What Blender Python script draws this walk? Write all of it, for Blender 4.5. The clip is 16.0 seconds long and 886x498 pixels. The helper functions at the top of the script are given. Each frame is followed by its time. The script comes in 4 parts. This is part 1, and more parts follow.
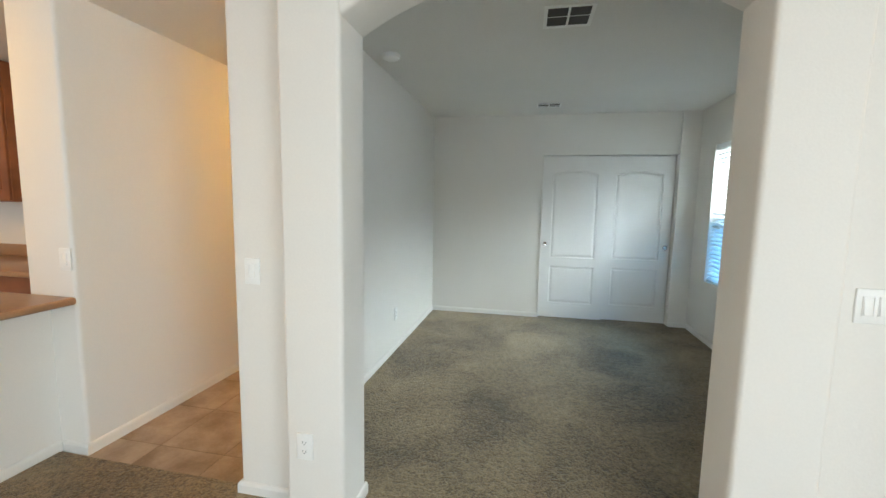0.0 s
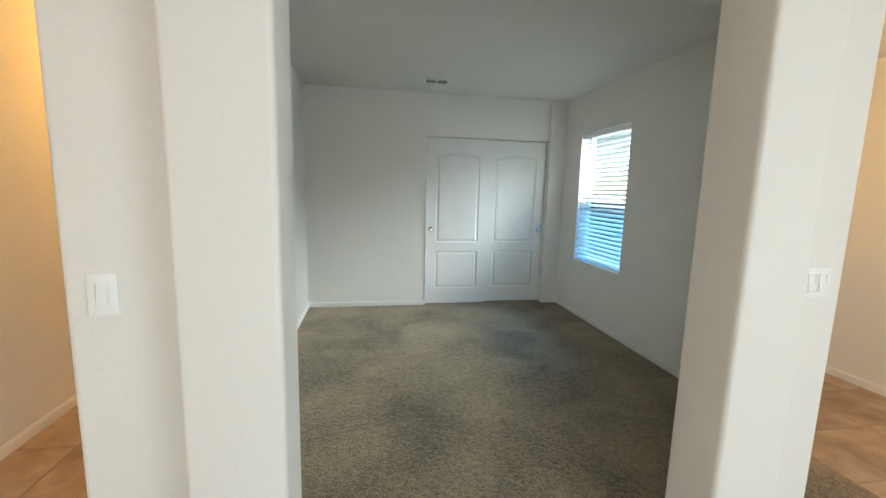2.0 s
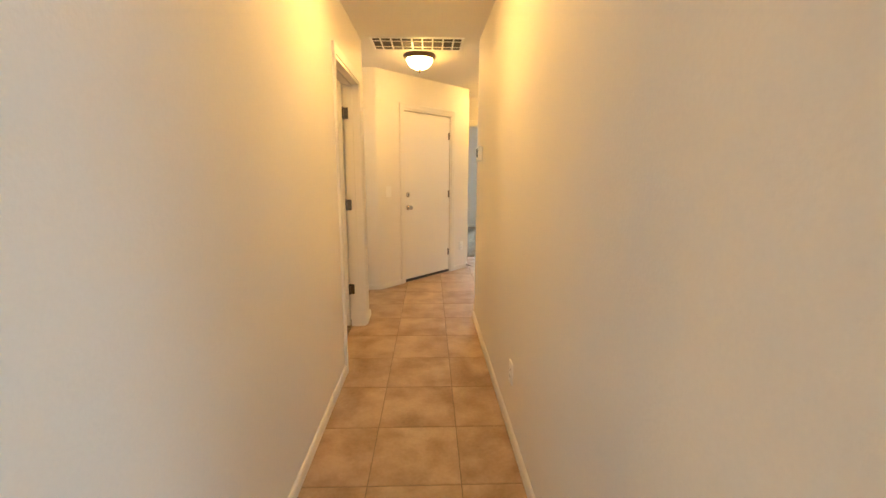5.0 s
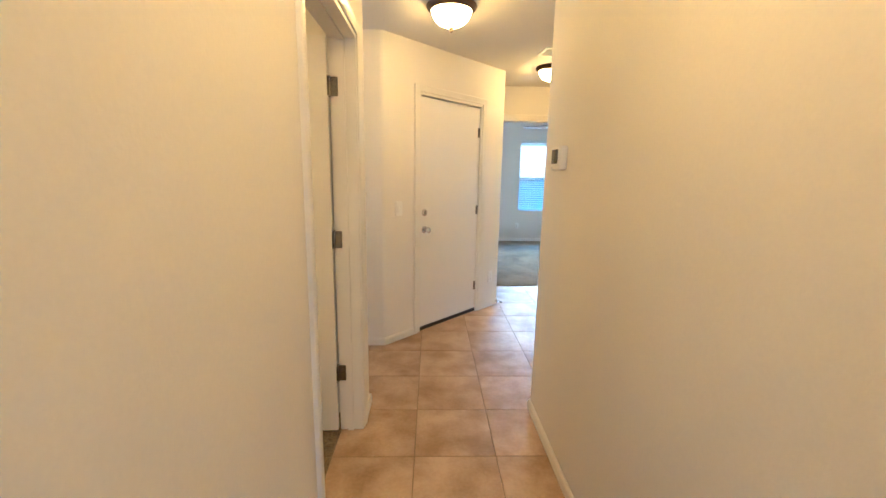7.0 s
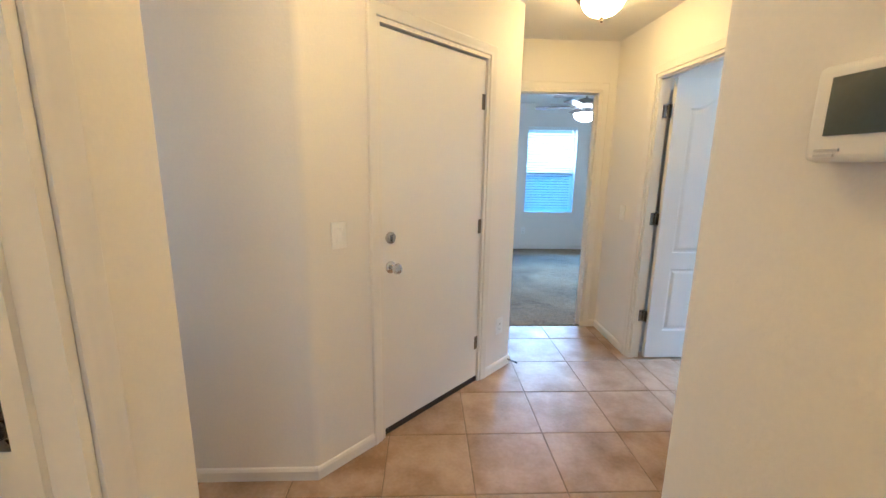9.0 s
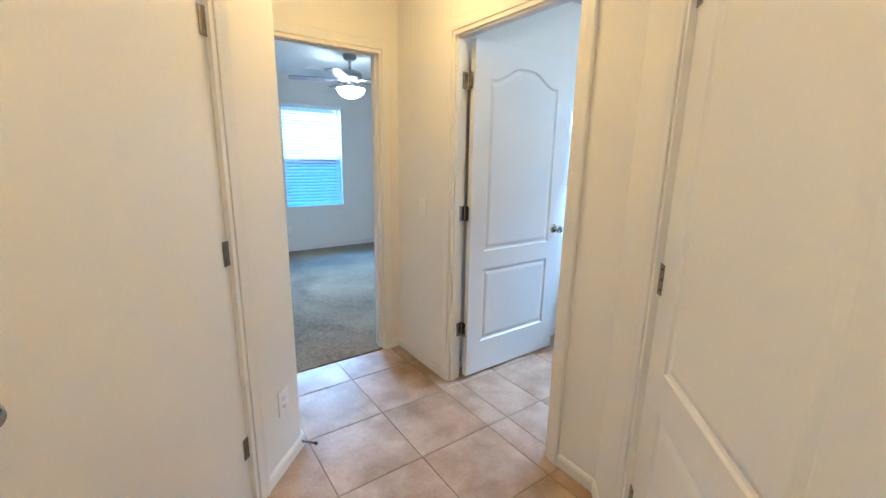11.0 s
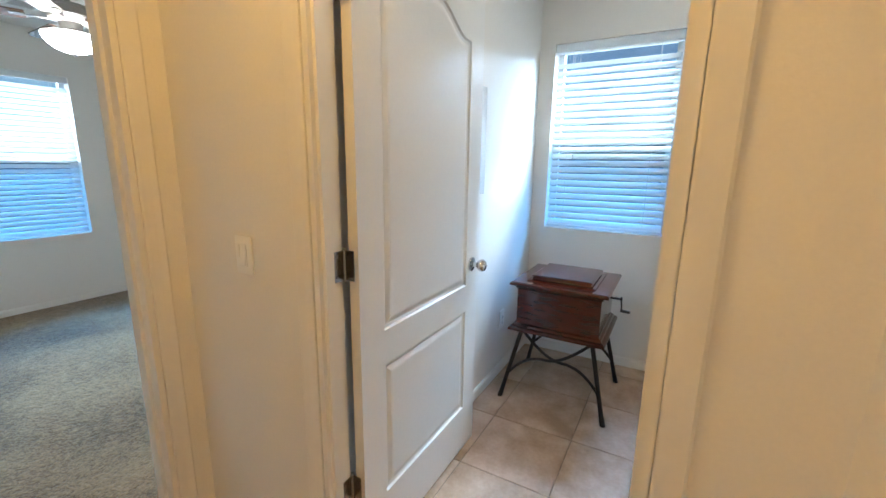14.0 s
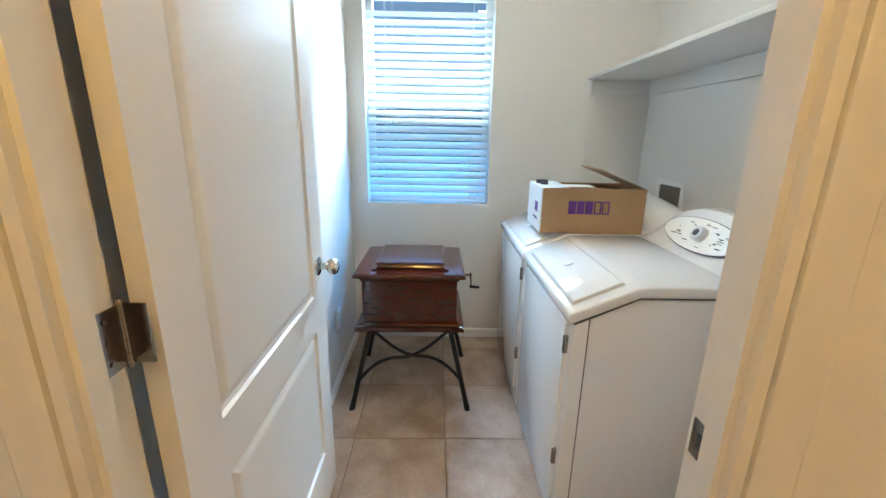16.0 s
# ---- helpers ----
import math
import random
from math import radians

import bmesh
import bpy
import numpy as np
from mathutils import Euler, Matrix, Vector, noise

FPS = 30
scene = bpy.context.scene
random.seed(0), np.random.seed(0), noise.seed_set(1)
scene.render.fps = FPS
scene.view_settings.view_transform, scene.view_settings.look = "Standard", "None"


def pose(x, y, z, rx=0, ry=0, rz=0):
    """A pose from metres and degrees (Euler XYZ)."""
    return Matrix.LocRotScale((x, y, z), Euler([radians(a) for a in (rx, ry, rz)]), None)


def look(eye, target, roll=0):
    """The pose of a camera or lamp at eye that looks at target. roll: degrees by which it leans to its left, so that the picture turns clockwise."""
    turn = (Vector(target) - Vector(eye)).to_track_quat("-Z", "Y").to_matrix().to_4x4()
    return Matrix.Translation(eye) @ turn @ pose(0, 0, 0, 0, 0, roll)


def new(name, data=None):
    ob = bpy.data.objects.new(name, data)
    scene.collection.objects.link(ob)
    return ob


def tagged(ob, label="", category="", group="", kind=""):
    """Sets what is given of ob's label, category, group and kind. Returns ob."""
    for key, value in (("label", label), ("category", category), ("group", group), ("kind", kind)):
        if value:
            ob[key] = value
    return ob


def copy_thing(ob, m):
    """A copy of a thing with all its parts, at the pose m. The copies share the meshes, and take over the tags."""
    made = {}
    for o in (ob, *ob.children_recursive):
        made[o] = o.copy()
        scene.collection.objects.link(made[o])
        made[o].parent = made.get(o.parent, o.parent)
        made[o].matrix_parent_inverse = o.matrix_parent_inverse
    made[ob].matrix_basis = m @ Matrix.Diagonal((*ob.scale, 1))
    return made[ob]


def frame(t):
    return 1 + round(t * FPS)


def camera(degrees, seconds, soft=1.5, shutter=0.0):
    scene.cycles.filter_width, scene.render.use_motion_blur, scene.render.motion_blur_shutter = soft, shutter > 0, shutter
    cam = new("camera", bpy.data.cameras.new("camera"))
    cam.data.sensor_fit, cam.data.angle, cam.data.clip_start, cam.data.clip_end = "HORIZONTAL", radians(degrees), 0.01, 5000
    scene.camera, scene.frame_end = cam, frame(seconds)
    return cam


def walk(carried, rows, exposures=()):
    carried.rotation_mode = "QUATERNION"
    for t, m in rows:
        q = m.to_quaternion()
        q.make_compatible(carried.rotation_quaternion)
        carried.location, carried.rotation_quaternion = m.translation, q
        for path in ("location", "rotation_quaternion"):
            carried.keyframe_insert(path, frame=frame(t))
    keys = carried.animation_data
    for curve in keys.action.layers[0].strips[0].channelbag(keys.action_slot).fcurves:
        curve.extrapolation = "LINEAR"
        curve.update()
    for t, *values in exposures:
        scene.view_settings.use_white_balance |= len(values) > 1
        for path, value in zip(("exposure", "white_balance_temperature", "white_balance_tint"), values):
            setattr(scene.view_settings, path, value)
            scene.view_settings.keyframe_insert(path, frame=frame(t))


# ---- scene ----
cam = camera(94.7, 16.0)
PATH = [
    (0, (0.171, 0.64, 1.401), (-0.231, 2.587, 1.182), 1.0),
    (0.5, (0.096, 0.808, 1.399), (0.006, 2.792, 1.166), 0.9),
    (1, (0.029, 0.934, 1.402), (0.163, 2.914, 1.152), 1.1),
    (1.5, (-0.104, 0.993, 1.395), (0.171, 2.956, 1.128), 1.3),
    (2, (-0.313, 1.015, 1.391), (0.035, 2.964, 1.106), 1.5),
    (2.5, (-0.513, 1.117, 1.373), (-0.128, 3.055, 1.065), 1.8),
    (3, (-0.773, 1.282, 1.367), (-0.435, 3.228, 1.05), 1.8),
    (3.5, (-1.077, 1.383, 1.373), (-0.834, 3.338, 1.027), 1.4),
    (4, (-1.335, 1.53, 1.377), (-1.176, 3.488, 1.005), 0.7),
    (4.5, (-1.479, 1.82, 1.366), (-1.384, 3.781, 0.98), 0.2),
    (4.7, (-1.514, 1.952, 1.363), (-1.445, 3.914, 0.981), 0.1),
    (7, (-1.773, 3.542, 1.422), (-1.711, 5.507, 1.052), 1.0),
    (7.5, (-1.733, 3.959, 1.434), (-1.697, 5.922, 1.053), 0.7),
    (8, (-1.731, 4.373, 1.427), (-1.711, 6.336, 1.041), 0.6),
    (8.5, (-1.682, 4.744, 1.436), (-1.693, 6.703, 1.032), 0.7),
    (9, (-1.657, 5.089, 1.43), (-1.569, 7.046, 1.029), 0.9),
    (9.5, (-1.689, 5.386, 1.438), (-1.325, 7.31, 1.033), 0.7),
    (10, (-1.65, 5.64, 1.422), (-0.985, 7.478, 0.996), 0.9),
    (10.2, (-1.615, 5.728, 1.421), (-0.845, 7.523, 0.987), 1.0),
    (12.5, (-1.281, 6.648, 1.356), (0.218, 7.91, 0.954), 0.4),
    (13, (-1.146, 6.861, 1.357), (0.39, 8.081, 0.965), 0.6),
    (13.5, (-0.969, 7.028, 1.365), (0.629, 8.162, 0.966), 0.7),
    (14, (-0.844, 7.147, 1.36), (0.861, 8.112, 0.955), 0.8),
    (14.5, (-0.784, 7.316, 1.362), (1.039, 8.014, 0.928), 0.8),
    (15, (-0.731, 7.433, 1.353), (1.17, 7.846, 0.888), 0.8),
    (15.5, (-0.609, 7.487, 1.336), (1.321, 7.653, 0.838), 0.7),
    (16, (-0.509, 7.527, 1.34), (1.419, 7.49, 0.81), 1.0),
]
walk(cam, [(t, look(eye, target, roll)) for t, eye, target, roll in PATH],
     exposures=[(0, 0.05, 6650, 6), (2.0, 0.0, 6800, 6), (3.5, -0.27, 7900, 11), (4.0, -0.14, 6600, 7), (4.7, 0.03, 6300, 6), (7, -0.05, 4850, 4), (8.5, -0.12, 4500, 4), (10, -0.1, 4300, 2), (12.5, -0.03, 4750, 3), (14, -0.38, 5300, 5), (16, -0.25, 5450, 3)])

# ---- world and daylight ----
world = bpy.data.worlds.new("sky")
scene.world = world
world.use_nodes = True
wn = world.node_tree.nodes
sky = wn.new("ShaderNodeTexSky")
sky.sky_type = 'NISHITA'
sky.sun_disc = False
sky.sun_elevation, sky.sun_rotation = radians(55), radians(200)
wn["Background"].inputs["Strength"].default_value = 0.12
world.node_tree.links.new(sky.outputs[0], wn["Background"].inputs["Color"])
sun = new("sun", bpy.data.lights.new("sun", 'SUN'))
sun.data.energy, sun.data.angle, sun.data.color = 3.0, radians(0.5), (1.0, 0.95, 0.88)
sun.rotation_euler = (radians(35), 0, radians(200))


def daylight_lamp(eye, target, w, h, watts, color):
    lamp = new("daylight_area", bpy.data.lights.new("daylight_area", 'AREA'))
    lamp.data.shape, lamp.data.size, lamp.data.size_y = 'RECTANGLE', w, h
    lamp.data.energy, lamp.data.color = watts, color
    lamp.matrix_world = look(eye, target)
    return lamp


DAY = (0.76, 0.90, 1.0)
WARM = (1.0, 0.53, 0.13)
daylight_lamp((3.9, 5.0, 3.0), (2.1, 5.0, 1.45), 4.2, 1.4, 1900, DAY)
daylight_lamp((3.45, 7.58, 3.40), (2.1, 7.58, 1.65), 1.8, 1.4, 1000, (0.70, 0.87, 1.0))
daylight_lamp((0.49, 14.3, 3.05), (0.49, 12.2, 1.45), 4.0, 1.4, 3700, (0.70, 0.875, 1.0))
# Unseen living room source, added to light the pier fronts and hall from behind.
daylight_lamp((-0.9, -4.5, 1.25), (-0.9, 0, 1.15), 7.8, 2.2, 160, (0.86, 0.93, 1.0))
# Added source out of view in the east, brightens the half wall and hall wall.
daylight_lamp((3.95, -1.7, 1.25), (-2.3, 0.9, 1.1), 2.4, 2.0, 150, (0.78, 0.895, 1.0))
# Weak source added at the alcove's unseen west end, cools the entry walls.
daylight_lamp((-3.85, 6.32, 1.45), (-2.0, 6.32, 1.2), 0.8, 1.5, 5, DAY)

# ---- materials ----


def material(name, color, rough=0.5, metal=0.0, vary=0.06, scale=3.0, bump=0.0, bump_scale=150.0, fine=0.04, coat=0.0, random_by=0.0, glow=0.0, glow_color=None):
    m = bpy.data.materials.new(name)
    m.use_nodes = True
    t = m.node_tree
    n, link = t.nodes, t.links.new
    b = n["Principled BSDF"]
    b.inputs["Roughness"].default_value = rough
    b.inputs["Metallic"].default_value = metal
    b.inputs["Coat Weight"].default_value = coat
    geo = n.new("ShaderNodeNewGeometry")
    big = n.new("ShaderNodeTexNoise")
    big.inputs["Scale"].default_value, big.inputs["Detail"].default_value = scale, 4
    link(geo.outputs["Position"], big.inputs["Vector"])
    small = n.new("ShaderNodeTexNoise")
    small.inputs["Scale"].default_value, small.inputs["Detail"].default_value = bump_scale, 3
    link(geo.outputs["Position"], small.inputs["Vector"])
    r1 = n.new("ShaderNodeMapRange")
    r1.inputs["From Min"].default_value, r1.inputs["From Max"].default_value = 0.3, 0.7
    r1.inputs["To Min"].default_value, r1.inputs["To Max"].default_value = 1 - vary, 1 + vary
    link(big.outputs["Fac"], r1.inputs["Value"])
    r2 = n.new("ShaderNodeMapRange")
    r2.inputs["From Min"].default_value, r2.inputs["From Max"].default_value = 0.3, 0.7
    r2.inputs["To Min"].default_value, r2.inputs["To Max"].default_value = 1 - fine, 1 + fine
    link(small.outputs["Fac"], r2.inputs["Value"])
    mul = n.new("ShaderNodeMath")
    mul.operation = 'MULTIPLY'
    link(r1.outputs[0], mul.inputs[0])
    link(r2.outputs[0], mul.inputs[1])
    last = mul
    if random_by:
        info = n.new("ShaderNodeObjectInfo")
        r3 = n.new("ShaderNodeMapRange")
        r3.inputs["To Min"].default_value, r3.inputs["To Max"].default_value = 1 - random_by, 1 + random_by
        link(info.outputs["Random"], r3.inputs["Value"])
        last = n.new("ShaderNodeMath")
        last.operation = 'MULTIPLY'
        link(mul.outputs[0], last.inputs[0])
        link(r3.outputs[0], last.inputs[1])
    mix = n.new("ShaderNodeVectorMath")
    mix.operation = 'SCALE'
    mix.inputs[0].default_value = color
    link(last.outputs[0], mix.inputs["Scale"])
    link(mix.outputs[0], b.inputs["Base Color"])
    if bump:
        bp = n.new("ShaderNodeBump")
        bp.inputs["Strength"].default_value, bp.inputs["Distance"].default_value = bump, 0.004
        link(small.outputs["Fac"], bp.inputs["Height"])
        link(bp.outputs[0], b.inputs["Normal"])
    if glow:
        b.inputs["Emission Color"].default_value = (*(glow_color or color), 1)
        b.inputs["Emission Strength"].default_value = glow
    return m


PAINT = material("wall_paint", (0.80, 0.775, 0.73), 0.62, vary=0.012, scale=0.9, bump=0.16, bump_scale=110, fine=0.012)
CEIL = material("ceiling_paint", (0.78, 0.765, 0.73), 0.8, vary=0.02, scale=1.2, bump=0.35, bump_scale=70, fine=0.02)
TRIM = material("trim_enamel", (0.80, 0.78, 0.74), 0.32, vary=0.01, scale=2, bump=0.03, bump_scale=60, fine=0.01)
DOORP = material("door_enamel", (0.80, 0.79, 0.77), 0.4, vary=0.012, scale=2, bump=0.05, bump_scale=90, fine=0.01)
CHROME = material("satin_chrome", (0.62, 0.61, 0.59), 0.14, 1.0, vary=0.04, scale=20, fine=0.03)
HINGE = material("nickel_hinge", (0.30, 0.28, 0.25), 0.17, 1.0, vary=0.08, scale=30, fine=0.05)
PLASTIC = material("white_plastic", (0.87, 0.865, 0.84), 0.35, vary=0.01, fine=0.01)
BRONZE = material("oil_bronze", (0.10, 0.065, 0.045), 0.38, 0.8, vary=0.15, scale=15)
IRON = material("black_iron", (0.025, 0.022, 0.021), 0.45, 0.6, vary=0.2, scale=20, bump=0.1)
DARK = material("dark_rubber", (0.02, 0.02, 0.025), 0.5, vary=0.1)
VENTDARK = material("duct_shadow", (0.06, 0.055, 0.05), 0.8, vary=0.1)
ENAMEL = material("appliance_enamel", (0.82, 0.83, 0.84), 0.10, vary=0.008, scale=2, fine=0.005, coat=0.5)
APPGREY = material("appliance_seam", (0.10, 0.10, 0.11), 0.5, vary=0.05)
PANELGREY = material("console_grey", (0.62, 0.63, 0.64), 0.3, vary=0.01)
CARD = material("cardboard", (0.36, 0.23, 0.12), 0.8, vary=0.05, scale=8, fine=0.06, bump=0.05)
CARDW = material("printed_white_card", (0.72, 0.72, 0.70), 0.6, vary=0.03, scale=8)
PURPLE = material("purple_ink", (0.10, 0.03, 0.22), 0.6)
INK = material("black_ink", (0.03, 0.03, 0.035), 0.5)
LAMPGLASS = material("alabaster_glass", (0.95, 0.85, 0.7), 0.3, vary=0.08, scale=12, glow=68.0, glow_color=WARM)
COOLGLASS = material("white_lamp_glass", (0.95, 0.9, 0.8), 0.3, vary=0.05, scale=12, glow=58.0, glow_color=(1.0, 0.84, 0.62))
FANGLASS = material("frosted_fan_glass", (0.95, 0.9, 0.8), 0.3, vary=0.04, glow=50.0, glow_color=(1.0, 0.90, 0.76))
NICKEL = material("brushed_nickel", (0.40, 0.38, 0.35), 0.35, 1.0, vary=0.05, scale=20)
VINYL = material("window_vinyl", (0.78, 0.79, 0.79), 0.4, vary=0.01)
GROUT = material("grout", (0.22, 0.165, 0.115), 0.9, vary=0.1, scale=6, bump=0.2)
GROUND = material("desert_gravel", (0.38, 0.32, 0.26), 0.95, vary=0.2, scale=2, bump=0.5, bump_scale=60)
BLADE = material("fan_blade_wood", (0.14, 0.075, 0.04), 0.4, vary=0.2, scale=9)
CABINET = material("cabinet_wood", (0.24, 0.085, 0.035), 0.4, vary=0.2, scale=7, fine=0.08)
COUNTER = material("laminate_counter", (0.36, 0.215, 0.125), 0.3, vary=0.06, scale=25, fine=0.18, bump_scale=260)


def stone_tile():
    """Glazed ceramic with cloudy brown patches, each tile from another part of the pattern."""
    m = bpy.data.materials.new("ceramic_tile")
    m.use_nodes = True
    n, link = m.node_tree.nodes, m.node_tree.links.new
    b = n["Principled BSDF"]
    geo = n.new("ShaderNodeNewGeometry")
    info = n.new("ShaderNodeObjectInfo")
    shift = n.new("ShaderNodeMath")
    shift.operation, shift.inputs[1].default_value = 'MULTIPLY', 37.0
    link(info.outputs["Random"], shift.inputs[0])
    place = n.new("ShaderNodeVectorMath")
    place.operation = 'ADD'
    link(geo.outputs["Position"], place.inputs[0])
    link(shift.outputs[0], place.inputs[1])
    cloud = n.new("ShaderNodeTexNoise")
    cloud.inputs["Scale"].default_value, cloud.inputs["Detail"].default_value = 4.5, 5
    cloud.inputs["Roughness"].default_value, cloud.inputs["Distortion"].default_value = 0.5, 0.2
    grain = n.new("ShaderNodeTexNoise")
    grain.inputs["Scale"].default_value, grain.inputs["Detail"].default_value = 60, 4
    for x in (cloud, grain):
        link(place.outputs[0], x.inputs["Vector"])
    both = n.new("ShaderNodeMath")
    both.operation, both.inputs[1].default_value = 'MULTIPLY_ADD', 0.22
    link(grain.outputs["Fac"], both.inputs[0])
    link(cloud.outputs["Fac"], both.inputs[2])
    ramp = n.new("ShaderNodeValToRGB")
    ramp.color_ramp.elements[0].position, ramp.color_ramp.elements[0].color = 0.42, (0.275, 0.18, 0.106, 1)
    ramp.color_ramp.elements[1].position, ramp.color_ramp.elements[1].color = 0.78, (0.50, 0.37, 0.265, 1)
    mid = ramp.color_ramp.elements.new(0.60)
    mid.color = (0.39, 0.275, 0.185, 1)
    link(both.outputs[0], ramp.inputs[0])
    link(ramp.outputs[0], b.inputs["Base Color"])
    gloss = n.new("ShaderNodeMapRange")
    gloss.inputs["To Min"].default_value, gloss.inputs["To Max"].default_value = 0.48, 0.34
    link(cloud.outputs["Fac"], gloss.inputs["Value"])
    link(gloss.outputs[0], b.inputs["Roughness"])
    bp = n.new("ShaderNodeBump")
    bp.inputs["Strength"].default_value, bp.inputs["Distance"].default_value = 0.12, 0.003
    link(both.outputs[0], bp.inputs["Height"])
    link(bp.outputs[0], b.inputs["Normal"])
    return m


TILE = stone_tile()


def carpet_material():
    m = bpy.data.materials.new("cut_pile_carpet")
    m.use_nodes = True
    n, link = m.node_tree.nodes, m.node_tree.links.new
    b = n["Principled BSDF"]
    b.inputs["Roughness"].default_value = 0.95
    b.inputs["Sheen Weight"].default_value = 0.25
    geo = n.new("ShaderNodeNewGeometry")
    spots = n.new("ShaderNodeTexNoise")
    spots.inputs["Scale"].default_value, spots.inputs["Detail"].default_value = 1.7, 3
    spots.inputs["Distortion"].default_value = 0.8
    tuft = n.new("ShaderNodeTexNoise")
    tuft.inputs["Scale"].default_value, tuft.inputs["Detail"].default_value = 95, 5
    clump = n.new("ShaderNodeTexNoise")
    clump.inputs["Scale"].default_value, clump.inputs["Detail"].default_value = 30, 5
    for x in (spots, tuft, clump):
        link(geo.outputs["Position"], x.inputs["Vector"])
    ramp = n.new("ShaderNodeValToRGB")
    ramp.color_ramp.elements[0].position, ramp.color_ramp.elements[0].color = 0.25, (0.085, 0.056, 0.025, 1)
    ramp.color_ramp.elements[1].position, ramp.color_ramp.elements[1].color = 0.76, (0.40, 0.295, 0.160, 1)
    a1 = n.new("ShaderNodeMath")
    a1.operation = 'MULTIPLY_ADD'
    a1.inputs[1].default_value, a1.inputs[2].default_value = 0.8, -0.40
    link(spots.outputs["Fac"], a1.inputs[0])
    # Shade between tufts and clumps is put into the colour, besides the bump.
    a2 = n.new("ShaderNodeMath")
    a2.operation = 'ADD'
    link(tuft.outputs["Fac"], a2.inputs[0])
    link(a1.outputs[0], a2.inputs[1])
    a3 = n.new("ShaderNodeMath")
    a3.operation = 'MULTIPLY_ADD'
    a3.inputs[1].default_value, a3.inputs[2].default_value = 0.5, -0.25
    link(clump.outputs["Fac"], a3.inputs[0])
    a4 = n.new("ShaderNodeMath")
    a4.operation = 'ADD'
    link(a2.outputs[0], a4.inputs[0])
    link(a3.outputs[0], a4.inputs[1])
    link(a4.outputs[0], ramp.inputs[0])
    link(ramp.outputs[0], b.inputs["Base Color"])
    bp = n.new("ShaderNodeBump")
    bp.inputs["Strength"].default_value, bp.inputs["Distance"].default_value = 1.0, 0.018
    link(a4.outputs[0], bp.inputs["Height"])
    link(bp.outputs[0], b.inputs["Normal"])
    return m


CARPET = carpet_material()


def wood_material(name, dark, light):
    m = bpy.data.materials.new(name)
    m.use_nodes = True
    n, link = m.node_tree.nodes, m.node_tree.links.new
    b = n["Principled BSDF"]
    b.inputs["Roughness"].default_value = 0.12
    b.inputs["Coat Weight"].default_value = 0.15
    co = n.new("ShaderNodeTexCoord")
    mp = n.new("ShaderNodeMapping")
    mp.inputs["Scale"].default_value = (5, 1.2, 9)
    no = n.new("ShaderNodeTexNoise")
    no.inputs["Scale"].default_value, no.inputs["Detail"].default_value = 7, 6
    ramp = n.new("ShaderNodeValToRGB")
    ramp.color_ramp.elements[0].position, ramp.color_ramp.elements[0].color = 0.3, (*dark, 1)
    ramp.color_ramp.elements[1].position, ramp.color_ramp.elements[1].color = 0.75, (*light, 1)
    link(co.outputs["Object"], mp.inputs[0])
    link(mp.outputs[0], no.inputs["Vector"])
    link(no.outputs["Fac"], ramp.inputs[0])
    link(ramp.outputs[0], b.inputs["Base Color"])
    return m


MAHOGANY = wood_material("mahogany", (0.036, 0.0054, 0.0025), (0.050, 0.0078, 0.0034))


def glass_material(name, color, rough, alpha):
    m = bpy.data.materials.new(name)
    m.use_nodes = True
    n, link = m.node_tree.nodes, m.node_tree.links.new
    clear = n.new("ShaderNodeBsdfTransparent")
    clear.inputs[0].default_value = (*color, 1)
    gloss = n.new("ShaderNodeBsdfGlossy")
    gloss.inputs["Roughness"].default_value = rough
    mix = n.new("ShaderNodeMixShader")
    mix.inputs[0].default_value = alpha
    link(clear.outputs[0], mix.inputs[1])
    link(gloss.outputs[0], mix.inputs[2])
    link(mix.outputs[0], n["Material Output"].inputs[0])
    return m


def blind_material():
    """White vinyl that lets some light through."""
    m = material("blind_vinyl", (0.82, 0.83, 0.83), 0.4, vary=0.01)
    n, link = m.node_tree.nodes, m.node_tree.links.new
    through_light = n.new("ShaderNodeBsdfTranslucent")
    through_light.inputs[0].default_value = (0.80, 0.83, 0.84, 1)
    mix = n.new("ShaderNodeMixShader")
    mix.inputs[0].default_value = 0.42
    link(n["Principled BSDF"].outputs[0], mix.inputs[1])
    link(through_light.outputs[0], mix.inputs[2])
    link(mix.outputs[0], n["Material Output"].inputs[0])
    return m


SLAT = blind_material()
GLASS = glass_material("window_glass", (0.95, 0.97, 0.97), 0.02, 0.06)
SCREEN = glass_material("insect_screen", (0.30, 0.47, 0.62), 0.6, 0.03)

# ---- mesh helpers ----


def finish(name, bm, mat, parent=None, smooth=False, bevel=0.0, seg=2):
    bmesh.ops.recalc_face_normals(bm, faces=bm.faces)
    if bevel:
        edges = [e for e in bm.edges if len(e.link_faces) == 2 and e.calc_face_angle(0) > 0.6]
        bmesh.ops.bevel(bm, geom=edges, offset=bevel, segments=seg, profile=0.5, affect='EDGES', clamp_overlap=True)
    me = bpy.data.meshes.new(name)
    bm.to_mesh(me)
    bm.free()
    me.materials.append(mat)
    if smooth:
        for p in me.polygons:
            p.use_smooth = True
        me.set_sharp_from_angle(angle=radians(35))
    ob = new(name, me)
    if parent:
        ob.parent = parent
    return ob


def add_box(bm, x0, x1, y0, y1, z0, z1):
    v = [bm.verts.new((x, y, z)) for z in (z0, z1) for x, y in ((x0, y0), (x1, y0), (x1, y1), (x0, y1))]
    for f in ((3, 2, 1, 0), (4, 5, 6, 7), (0, 1, 5, 4), (1, 2, 6, 5), (2, 3, 7, 6), (3, 0, 4, 7)):
        bm.faces.new([v[i] for i in f])
    return v


